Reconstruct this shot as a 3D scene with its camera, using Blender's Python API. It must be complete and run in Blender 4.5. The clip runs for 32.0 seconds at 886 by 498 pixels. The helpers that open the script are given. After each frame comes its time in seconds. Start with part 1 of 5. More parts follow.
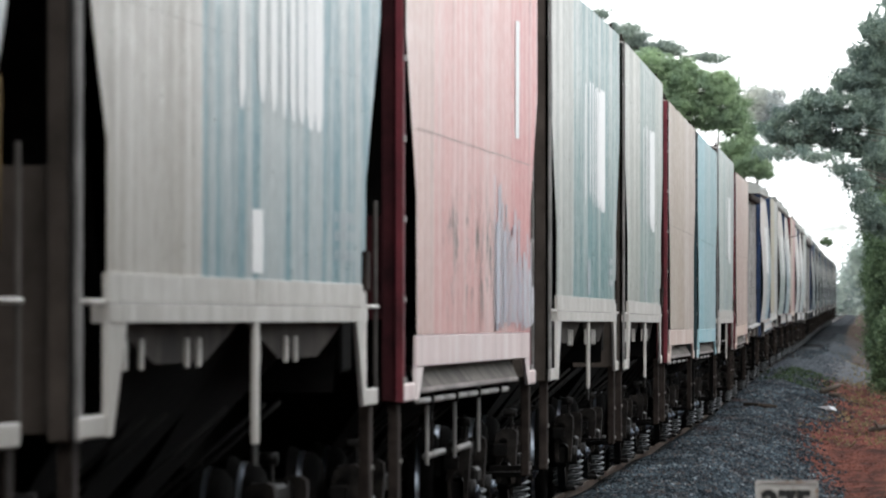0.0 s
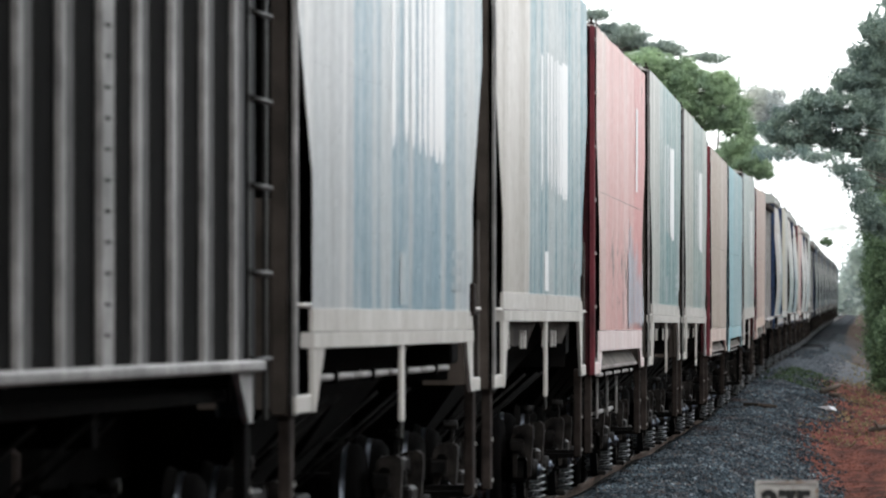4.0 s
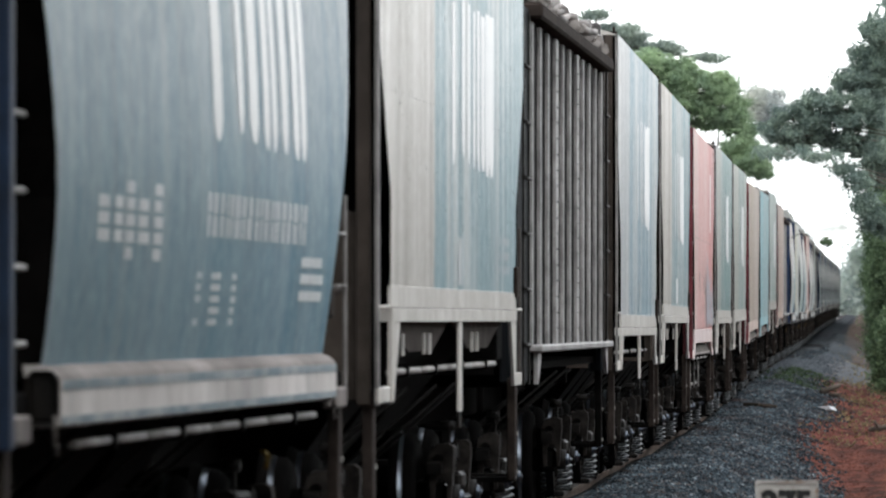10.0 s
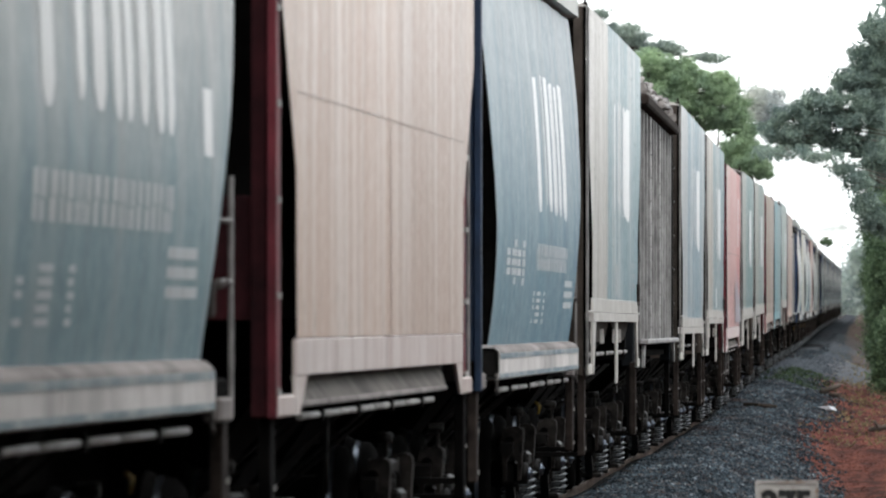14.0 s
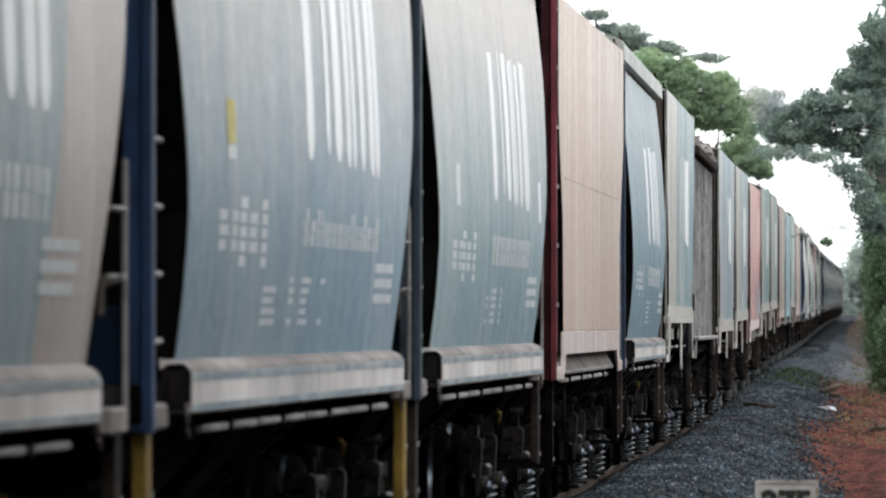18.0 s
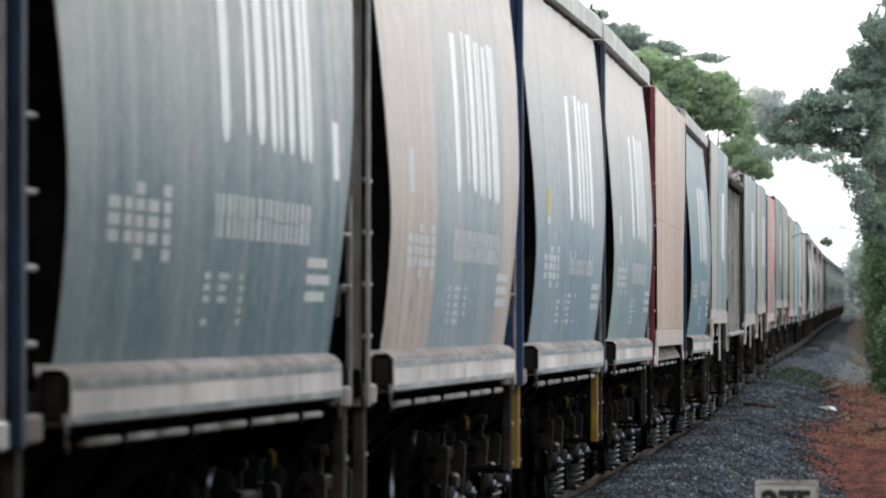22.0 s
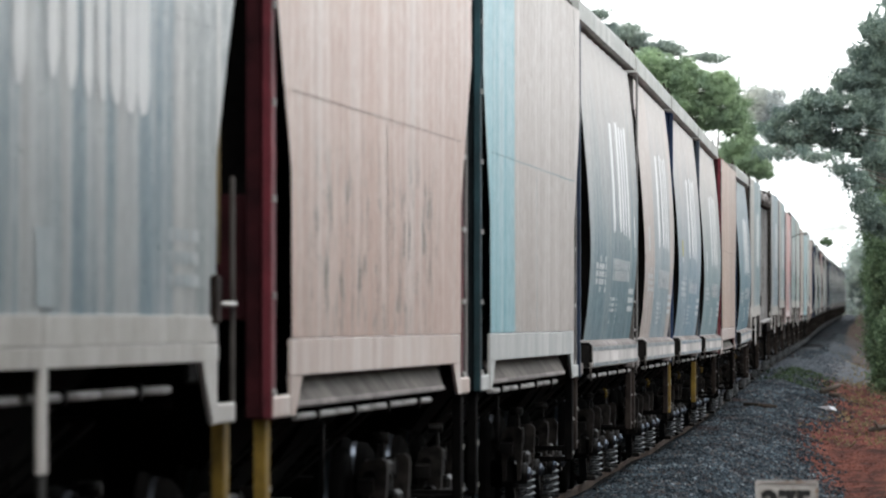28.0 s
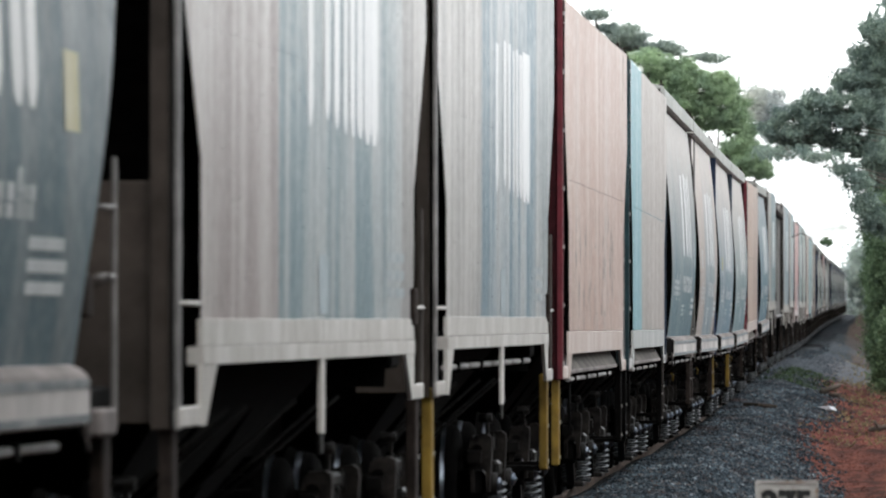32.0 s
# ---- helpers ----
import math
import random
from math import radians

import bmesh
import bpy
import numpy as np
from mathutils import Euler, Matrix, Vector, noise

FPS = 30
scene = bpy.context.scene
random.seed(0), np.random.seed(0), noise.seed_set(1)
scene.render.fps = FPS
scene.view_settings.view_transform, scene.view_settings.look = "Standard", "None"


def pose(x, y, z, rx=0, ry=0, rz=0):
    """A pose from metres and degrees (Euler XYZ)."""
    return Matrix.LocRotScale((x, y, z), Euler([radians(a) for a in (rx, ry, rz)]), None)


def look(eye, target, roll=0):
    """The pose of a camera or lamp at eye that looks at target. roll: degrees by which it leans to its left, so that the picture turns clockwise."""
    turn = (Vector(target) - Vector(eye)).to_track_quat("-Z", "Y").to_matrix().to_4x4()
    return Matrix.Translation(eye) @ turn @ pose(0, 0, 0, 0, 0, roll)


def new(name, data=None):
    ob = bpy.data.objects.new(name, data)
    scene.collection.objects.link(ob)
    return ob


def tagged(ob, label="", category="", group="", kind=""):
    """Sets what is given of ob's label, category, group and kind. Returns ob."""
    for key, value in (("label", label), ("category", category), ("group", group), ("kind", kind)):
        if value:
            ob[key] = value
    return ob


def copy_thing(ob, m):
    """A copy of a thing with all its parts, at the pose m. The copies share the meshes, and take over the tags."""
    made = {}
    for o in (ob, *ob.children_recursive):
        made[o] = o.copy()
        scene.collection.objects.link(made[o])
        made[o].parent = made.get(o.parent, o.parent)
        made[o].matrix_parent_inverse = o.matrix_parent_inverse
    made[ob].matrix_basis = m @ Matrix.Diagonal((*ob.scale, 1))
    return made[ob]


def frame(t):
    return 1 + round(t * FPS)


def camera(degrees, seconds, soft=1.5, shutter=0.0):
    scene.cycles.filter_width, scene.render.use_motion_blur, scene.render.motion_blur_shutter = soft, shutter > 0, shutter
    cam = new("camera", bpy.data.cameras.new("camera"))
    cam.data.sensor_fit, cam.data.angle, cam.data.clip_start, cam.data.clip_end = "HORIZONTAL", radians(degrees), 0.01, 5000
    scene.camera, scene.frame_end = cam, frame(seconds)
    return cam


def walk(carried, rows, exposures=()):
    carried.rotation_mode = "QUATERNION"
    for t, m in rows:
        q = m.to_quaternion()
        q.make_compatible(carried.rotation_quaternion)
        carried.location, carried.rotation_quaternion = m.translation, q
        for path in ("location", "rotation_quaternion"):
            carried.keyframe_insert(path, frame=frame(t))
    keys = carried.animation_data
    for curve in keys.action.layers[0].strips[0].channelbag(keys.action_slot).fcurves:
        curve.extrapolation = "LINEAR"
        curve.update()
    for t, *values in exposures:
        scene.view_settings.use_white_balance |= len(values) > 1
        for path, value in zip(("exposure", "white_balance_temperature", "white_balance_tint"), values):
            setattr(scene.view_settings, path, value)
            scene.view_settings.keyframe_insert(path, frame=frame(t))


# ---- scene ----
cam = camera(6.166, 32.0, soft=2.1, shutter=0.5)
EYE = Vector((0.0, 0.0, 1.605))
YAW, TILT = 2.9197, 0.5471
STAND = pose(EYE.x, EYE.y, EYE.z, 90 + TILT, 0, YAW)
walk(cam, [(0.0, STAND), (32.0, STAND)])
cam.data.dof.use_dof = True
cam.data.dof.focus_distance = 100.0
cam.data.dof.aperture_fstop = 9.5

# ---- world, sun, exposure ----
world = bpy.data.worlds.new("overcast_sky")
scene.world = world
world.use_nodes = True
wn, wl = world.node_tree.nodes, world.node_tree.links
wn.clear()
w_out = wn.new("ShaderNodeOutputWorld")
w_add = wn.new("ShaderNodeAddShader")
w_sky = wn.new("ShaderNodeTexSky")
w_sky.sky_type, w_sky.sun_disc = "NISHITA", False
w_sky.sun_elevation, w_sky.sun_rotation = radians(57), radians(145)
w_sky.air_density, w_sky.dust_density = 1.5, 3.0
w_b1 = wn.new("ShaderNodeBackground")
w_b1.inputs["Strength"].default_value = 0.05
w_b2 = wn.new("ShaderNodeBackground")
w_b2.inputs["Color"].default_value = (0.955, 0.985, 1.01, 1)
w_b2.inputs["Strength"].default_value = 2.05
wl.new(w_sky.outputs[0], w_b1.inputs["Color"])
wl.new(w_b1.outputs[0], w_add.inputs[0])
wl.new(w_b2.outputs[0], w_add.inputs[1])
wl.new(w_add.outputs[0], w_out.inputs["Surface"])

sun_data = bpy.data.lights.new("sun", "SUN")
sun_data.energy, sun_data.angle, sun_data.color = 0.6, radians(30), (1.0, 0.97, 0.93)
sun = new("sun", sun_data)
sun.matrix_world = look((25, -25, 60), (0, 10, 0))
scene.view_settings.exposure = 0.0

# ---- the track's line: distance along it to place ----
V0 = 6.07
# distance ahead of the camera, the track's middle to the side, the rail head's height
LINE = np.array(((0, -5.853, -0.052), (25, -4.815, -0.062), (45, -4.24, -0.044), (70, -3.871, -0.023), (100, -3.767, -0.018), (140, -3.707, 0.011), (200, -3.61, 0.385), (300, -3.54, 0.67), (450, -3.60, 1.25), (700, -3.25, 2.2)))


def smooth_line(col):
    """A smooth curve through one column of LINE, straight beyond its ends."""
    k, v = LINE[:, 0], LINE[:, col]
    h = np.diff(k)
    m = np.diff(v) / h
    d = np.empty(len(k))
    d[1:-1] = (m[:-1] * h[1:] + m[1:] * h[:-1]) / (h[:-1] + h[1:])
    d[0], d[-1] = 1.5 * m[0] - 0.5 * d[1], 1.5 * m[-1] - 0.5 * d[-2]

    def at_s(s):
        if s <= k[0]:
            return float(v[0] + d[0] * s)
        if s >= k[-1]:
            return float(v[-1] + d[-1] * (s - k[-1]))
        j = int(np.searchsorted(k, s)) - 1
        u = (s - k[j]) / h[j]
        return float((1 + 2 * u) * (1 - u) ** 2 * v[j] + u * (1 - u) ** 2 * h[j] * d[j] + u * u * (3 - 2 * u) * v[j + 1] + u * u * (u - 1) * h[j] * d[j + 1])
    return at_s


side_of, rise = smooth_line(1), smooth_line(2)


def on_track(s):
    return Vector((side_of(s), s, rise(s)))


def run(t):
    return V0 * t + 0.002945 * t * t + 0.0001234 * t ** 3


def track_pose(s, span=10.2):
    a, b = on_track(s - span / 2), on_track(s + span / 2)
    d = (b - a).normalized()
    rz, rx = math.atan2(-d.x, d.y), math.asin(d.z)
    return Matrix.Translation((a + b) / 2) @ Euler((rx, 0, rz)).to_matrix().to_4x4()


# ---- materials ----
def material(name, rough=0.6, metal=0.0):
    m = bpy.data.materials.new(name)
    m.use_nodes = True
    n, l = m.node_tree.nodes, m.node_tree.links
    b = n["Principled BSDF"]
    b.inputs["Roughness"].default_value = rough
    b.inputs["Metallic"].default_value = metal
    return m, n, l, b


def ramp(n, l, source, stops):
    r = n.new("ShaderNodeValToRGB")
    e = r.color_ramp.elements
    while len(e) < len(stops):
        e.new(0.5)
    for el, (p, c) in zip(e, stops):
        el.position = p
        el.color = c if len(c) == 4 else (*c, 1)
    l.new(source, r.inputs[0])
    return r.outputs[0]


def grain(n, l, vector, scale, detail=4, rough=0.6):
    t = n.new("ShaderNodeTexNoise")
    t.inputs["Scale"].default_value = scale
    t.inputs["Detail"].default_value = detail
    t.inputs["Roughness"].default_value = rough
    l.new(vector, t.inputs["Vector"])
    return t.outputs["Fac"]


def mapped(n, l, scale, jitter=True):
    c = n.new("ShaderNodeTexCoord")
    m = n.new("ShaderNodeMapping")
    m.inputs["Scale"].default_value = scale
    l.new(c.outputs["Object"], m.inputs["Vector"])
    if jitter:
        o = n.new("ShaderNodeObjectInfo")
        k = n.new("ShaderNodeMath")
        k.operation = "MULTIPLY"
        k.inputs[1].default_value = 37.0
        l.new(o.outputs["Random"], k.inputs[0])
        l.new(k.outputs[0], m.inputs["Location"])
    return m.outputs[0]


def mixed(n, l, fac, a, b, mode="MIX"):
    x = n.new("ShaderNodeMix")
    x.data_type, x.blend_type = "RGBA", mode
    for sock, v in ((x.inputs[0], fac), (x.inputs[6], a), (x.inputs[7], b)):
        if isinstance(v, (int, float)):
            sock.default_value = v
        elif isinstance(v, tuple):
            sock.default_value = v if len(v) == 4 else (*v, 1)
        else:
            l.new(v, sock)
    return x.outputs[2]


def bump(n, l, b, height, strength, dist=0.01):
    k = n.new("ShaderNodeBump")
    k.inputs["Strength"].default_value = strength
    k.inputs["Distance"].default_value = dist
    l.new(height, k.inputs["Height"])
    l.new(k.outputs[0], b.inputs["Normal"])


PAINTS = {}


def paint(color, dirt=0.5, rough=0.4, smudge=None, ribs=0.0, bleach=0.0):
    """Weathered wagon paint: fresh and chalked colour in tall streaks, grime runs, rust specks; optional painted sky
    sheen.
    """
    key = (color, dirt, rough, smudge, ribs, bleach)
    if key in PAINTS:
        return PAINTS[key]
    m, n, l, b = material("weathered_paint", rough)
    strong = ribs > 0.52
    lum = 0.3 * color[0] + 0.6 * color[1] + 0.1 * color[2]
    vivid = (1.30 if strong else 1.38) if max(color) - min(color) > 0.05 else 1.05
    fresh = tuple(max(0.01, lum + (c - lum) * vivid) * (0.68 if strong else 0.76) for c in color)
    chalk = tuple(min(0.78, 0.68 * c + 0.33 * u) for u, c in zip((0.50, 0.475, 0.45), color))
    if bleach:
        chalk = tuple(0.86 * c + 0.12 * u for u, c in zip((0.50, 0.475, 0.45), color))
    if strong:
        chalk = tuple(0.42 * c + 0.58 * u for u, c in zip((0.475, 0.45, 0.425), color))
    weight = 2.4 if strong else 1.7
    s1 = grain(n, l, mapped(n, l, (0.3, 1.7 if strong else 2.1, 0.10)), 1.0, 4, 0.6)
    s2 = grain(n, l, mapped(n, l, (0.3, 0.75, 0.34)), 1.0, 3, 0.55)
    total = n.new("ShaderNodeMath")
    total.operation = "MULTIPLY_ADD"
    l.new(s1, total.inputs[0])
    total.inputs[1].default_value = weight
    l.new(s2, total.inputs[2])
    level = total.outputs[0]
    if ribs:
        wv = n.new("ShaderNodeTexWave")
        wv.wave_type, wv.bands_direction, wv.wave_profile = "BANDS", "Y", "SIN"
        wv.inputs["Scale"].default_value = 2 * math.pi / (20 * ribs)
        wv.inputs["Phase Offset"].default_value = 2.01
        wv.inputs["Distortion"].default_value = 0.0
        co_w = n.new("ShaderNodeTexCoord")
        l.new(co_w.outputs["Object"], wv.inputs["Vector"])
        k = n.new("ShaderNodeMath")
        k.operation = "MULTIPLY_ADD"
        k.inputs[1].default_value = 0.14
        l.new(wv.outputs["Fac"], k.inputs[0])
        l.new(level, k.inputs[2])
        k2 = n.new("ShaderNodeMath")
        k2.operation = "SUBTRACT"
        k2.inputs[1].default_value = 0.07
        l.new(k.outputs[0], k2.inputs[0])
        level = k2.outputs[0]
    half = n.new("ShaderNodeMath")
    half.operation = "MULTIPLY"
    half.inputs[1].default_value = 1.0 / (1.0 + weight)
    l.new(level, half.inputs[0])
    base = mixed(n, l, ramp(n, l, half.outputs[0], [(0.478 if strong else 0.455, (0, 0, 0)), (0.56 if strong else 0.60, (1, 1, 1))]), fresh, chalk)
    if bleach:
        # sky reflection painted into the upper sheet's colour, ragged towards the waist
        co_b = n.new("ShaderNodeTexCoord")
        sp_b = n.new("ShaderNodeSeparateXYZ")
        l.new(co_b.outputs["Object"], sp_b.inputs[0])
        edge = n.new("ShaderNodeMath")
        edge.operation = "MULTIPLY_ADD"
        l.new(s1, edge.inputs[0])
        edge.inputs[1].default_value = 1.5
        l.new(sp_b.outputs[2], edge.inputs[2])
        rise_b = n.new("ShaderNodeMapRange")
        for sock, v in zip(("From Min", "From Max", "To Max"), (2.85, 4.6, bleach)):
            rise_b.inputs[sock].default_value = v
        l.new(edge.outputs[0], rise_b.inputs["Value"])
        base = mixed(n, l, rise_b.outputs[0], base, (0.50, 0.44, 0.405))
    # grime carried down by rain
    run_v = mapped(n, l, (0.4, 5.5, 0.22))
    film = ramp(n, l, grain(n, l, run_v, 1.3, 5, 0.7), [(0.50, (0, 0, 0)), (0.72, (dirt * 1.1,) * 3)])
    base = mixed(n, l, film, base, (0.19, 0.165, 0.15))
    sp = grain(n, l, mapped(n, l, (1, 1, 1)), 9, 6, 0.75)
    spots = ramp(n, l, sp, [(0.66, (0, 0, 0)), (0.8, (dirt * 0.9,) * 3)])
    base = mixed(n, l, spots, base, (0.13, 0.08, 0.055))
    if smudge:
        # rubbed dark smears within one stretch of the sheet
        co = n.new("ShaderNodeTexCoord")
        sp3 = n.new("ShaderNodeSeparateXYZ")
        l.new(co.outputs["Object"], sp3.inputs[0])
        mask = ramp(n, l, grain(n, l, mapped(n, l, (0.5, 3.4, 2.3)), 1.0, 6, 0.74), [(0.53, (0, 0, 0)), (0.61, (0.9, 0.9, 0.9))])
        for axis, e0, e1 in ((1, smudge[0], smudge[0] + 1.0), (1, smudge[1], smudge[1] - 1.0), (2, smudge[2], smudge[2] + 0.3), (2, smudge[3], smudge[3] - 0.4)):
            k = n.new("ShaderNodeMapRange")
            k.inputs["From Min"].default_value, k.inputs["From Max"].default_value = e0, e1
            l.new(sp3.outputs[axis], k.inputs["Value"])
            mm = n.new("ShaderNodeMath")
            mm.operation = "MULTIPLY"
            l.new(mask, mm.inputs[0])
            l.new(k.outputs[0], mm.inputs[1])
            mask = mm.outputs[0]
        base = mixed(n, l, mask, base, (0.07, 0.075, 0.062))
    l.new(base, b.inputs["Base Color"])
    rr = ramp(n, l, sp, [(0.3, (rough - 0.1,) * 3), (0.7, (min(1, rough + 0.25),) * 3)])
    l.new(rr, b.inputs["Roughness"])
    bump(n, l, b, sp, 0.05, 0.003)
    b.inputs["Specular IOR Level"].default_value = 0.4
    PAINTS[key] = m
    return m


def speckled(name, c1, c2, scale, rough=0.8, metal=0.0, relief=0.3, dist=0.01, gloss=0.5):
    m, n, l, b = material(name, rough, metal)
    b.inputs["Specular IOR Level"].default_value = gloss
    v = mapped(n, l, (1, 1, 1))
    g1, g2 = grain(n, l, v, scale, 5), grain(n, l, v, scale * 0.17, 3)
    a = ramp(n, l, g1, [(0.32, c1), (0.68, c2)])
    shade = ramp(n, l, g2, [(0.3, (0.65, 0.65, 0.65)), (0.7, (1.25, 1.25, 1.25))])
    l.new(mixed(n, l, 1.0, a, shade, "MULTIPLY"), b.inputs["Base Color"])
    bump(n, l, b, g1, relief, dist)
    return m


# shade under and between the wagons is put into these two near-black colours
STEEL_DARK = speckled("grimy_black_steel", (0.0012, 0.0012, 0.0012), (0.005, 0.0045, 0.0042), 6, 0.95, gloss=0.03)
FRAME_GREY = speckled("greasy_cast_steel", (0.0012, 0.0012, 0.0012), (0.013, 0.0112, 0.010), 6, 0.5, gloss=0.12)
RUST = speckled("rusty_brown_steel", (0.012, 0.009, 0.008), (0.036, 0.028, 0.024), 7, 0.9, gloss=0.08)
BROWN_END = speckled("dull_brown_sheet", (0.030, 0.024, 0.020), (0.058, 0.047, 0.040), 4, 0.85, gloss=0.15)
SPRING = speckled("worn_spring_steel", (0.03, 0.034, 0.037), (0.17, 0.18, 0.19), 20, 0.38, 0.5)
TREAD = speckled("polished_wheel_steel", (0.16, 0.18, 0.21), (0.42, 0.46, 0.52), 15, 0.28, 1.0)
RAIL_HEAD = speckled("worn_rail_head", (0.05, 0.045, 0.042), (0.14, 0.125, 0.115), 9, 0.5, 0.6)
DUST = speckled("dusty_brown_casting", (0.003, 0.0027, 0.0025), (0.034, 0.029, 0.026), 9, 0.85, gloss=0.1)
GLINT = speckled("oily_bright_steel", (0.04, 0.05, 0.068), (0.19, 0.215, 0.255), 18, 0.3, 1.0)
RAIL_SIDE = speckled("rusted_rail", (0.035, 0.025, 0.02), (0.12, 0.085, 0.068), 5, 0.9, gloss=0.12)
SLEEPER = speckled("weathered_timber_sleeper", (0.025, 0.02, 0.017), (0.07, 0.055, 0.045), 8, 0.95, gloss=0.1)
BOLT = speckled("bright_bolt", (0.16, 0.155, 0.15), (0.36, 0.35, 0.33), 30, 0.5)
STILE = speckled("worn_grey_stile", (0.09, 0.084, 0.08), (0.22, 0.208, 0.20), 6, 0.6)
SLOPE = speckled("dusty_slope_sheet", (0.045, 0.039, 0.034), (0.13, 0.115, 0.104), 3, 0.85, gloss=0.2)
OCHRE = speckled("faded_ochre_paint", (0.07, 0.05, 0.02), (0.15, 0.105, 0.045), 5, 0.8, gloss=0.1)
YELLOW = speckled("dull_yellow_paint", (0.10, 0.062, 0.01), (0.20, 0.13, 0.022), 5, 0.7, gloss=0.2)
CREAM = paint((0.56, 0.54, 0.51), 0.4)
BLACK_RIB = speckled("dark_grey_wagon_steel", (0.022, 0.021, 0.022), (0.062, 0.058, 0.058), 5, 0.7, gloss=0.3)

# ---- mesh helpers ----


def part(name, bm, mat, parent=None, label="", m=None):
    me = bpy.data.meshes.new(name)
    bm.to_mesh(me)
    bm.free()
    for one in (mat if isinstance(mat, (list, tuple)) else [mat]):
        me.materials.append(one)
    ob = new(name, me)
    if parent:
        ob.parent = parent
    if m is not None:
        ob.matrix_local = m
    if label:
        ob["label"] = label
    return ob


def same(name, ob, parent, m):
    """Another object on the same mesh."""
    o = new(name, ob.data)
    o.parent = parent
    o.matrix_local = m
    if "label" in ob:
        o["label"] = ob["label"]
    return o


def add_box(bm, x0, x1, y0, y1, z0, z1, mat=0, bevel=0.0):
    vs = [bm.verts.new(p) for p in ((x0, y0, z0), (x1, y0, z0), (x1, y1, z0), (x0, y1, z0), (x0, y0, z1), (x1, y0, z1), (x1, y1, z1), (x0, y1, z1))]
    fs = [bm.faces.new([vs[i] for i in q]) for q in ((3, 2, 1, 0), (4, 5, 6, 7), (0, 1, 5, 4), (1, 2, 6, 5), (2, 3, 7, 6), (3, 0, 4, 7))]
    for f in fs:
        f.material_index = mat
    if bevel:
        es = list({e for f in fs for e in f.edges})
        bmesh.ops.bevel(bm, geom=es, offset=bevel, segments=1, affect="EDGES")
    return bm


def box(*a, **k):
    return add_box(bmesh.new(), *a, **k)


def add_plate(bm, outline, x0, x1, mat=0):
    """A plate of thickness x0..x1 with a convex outline given in (y, z)."""
    a = [bm.verts.new((x0, y, z)) for y, z in outline]
    b = [bm.verts.new((x1, y, z)) for y, z in outline]
    n = len(outline)
    fs = [bm.faces.new(b), bm.faces.new(a[::-1])]
    for i in range(n):
        fs.append(bm.faces.new((a[i], a[(i + 1) % n], b[(i + 1) % n], b[i])))
    for f in fs:
        f.material_index = mat
    return bm


def add_tube(bm, p, q, r, sides=10, mat=0, r2=None):
    p, q = Vector(p), Vector(q)
    d = (q - p).normalized()
    e = d.orthogonal().normalized()
    g = d.cross(e)
    r2 = r if r2 is None else r2
    rings = []
    for c, rad in ((p, r), (q, r2)):
        rings.append([bm.verts.new(c + rad * (math.cos(2 * math.pi * i / sides) * e + math.sin(2 * math.pi * i / sides) * g)) for i in range(sides)])
    fs = [bm.faces.new((rings[0][i], rings[0][(i + 1) % sides], rings[1][(i + 1) % sides], rings[1][i])) for i in range(sides)]
    for f in fs:
        f.smooth = True
    fs += [bm.faces.new(rings[0][::-1]), bm.faces.new(rings[1])]
    for f in fs:
        f.material_index = mat
    return bm


def tube(*a, **k):
    return add_tube(bmesh.new(), *a, **k)


def fix(bm):
    bmesh.ops.recalc_face_normals(bm, faces=bm.faces[:])
    return bm


def empty(name, m=None):
    o = new(name)
    o.empty_display_size = 0.3
    if m is not None:
        o.matrix_basis = m
    return o

# ---- wagons: local y runs ahead along the track, x to the lineside path, z up from the rail head ----
CACHE = {}


def shared(key, build, mat):
    """A mesh built once for all alike parts."""
    if key not in CACHE:
        bm = build()
        me = bpy.data.meshes.new(key)
        bm.to_mesh(me)
        bm.free()
        for one in (mat if isinstance(mat, (list, tuple)) else [mat]):
            me.materials.append(one)
        CACHE[key] = me
    return CACHE[key]


def put(name, me, parent, m=None, label=""):
    o = new(name, me)
    o.parent = parent
    if m is not None:
        o.matrix_local = m
    if label:
        o["label"] = label
    return o


def wheel_bm():
    bm = bmesh.new()
    prof = [(0.06, 0.10), (0.10, 0.13), (0.14, 0.40), (0.10, 0.446), (0.045, 0.4535), (0.015, 0.457), (-0.035, 0.485), (-0.05, 0.48), (-0.05, 0.40), (-0.02, 0.30), (0.0, 0.13), (-0.06, 0.10)]
    n = 28
    rings = [[bm.verts.new((x, r * math.cos(2 * math.pi * i / n), r * math.sin(2 * math.pi * i / n))) for i in range(n)] for x, r in prof]
    for j in range(len(prof) - 1):
        for i in range(n):
            f = bm.faces.new((rings[j][i], rings[j][(i + 1) % n], rings[j + 1][(i + 1) % n], rings[j + 1][i]))
            f.smooth = True
            f.material_index = 1 if j == 4 else 0
    bm.faces.new(rings[0])
    bm.faces.new(rings[-1][::-1])
    return fix(bm)


def axle_bm():
    bm = tube((-0.95, 0, 0), (0.95, 0, 0), 0.085, 14)
    add_tube(bm, (-1.12, 0, 0), (-0.93, 0, 0), 0.11, 14)
    add_tube(bm, (0.93, 0, 0), (1.12, 0, 0), 0.11, 14)
    return bm


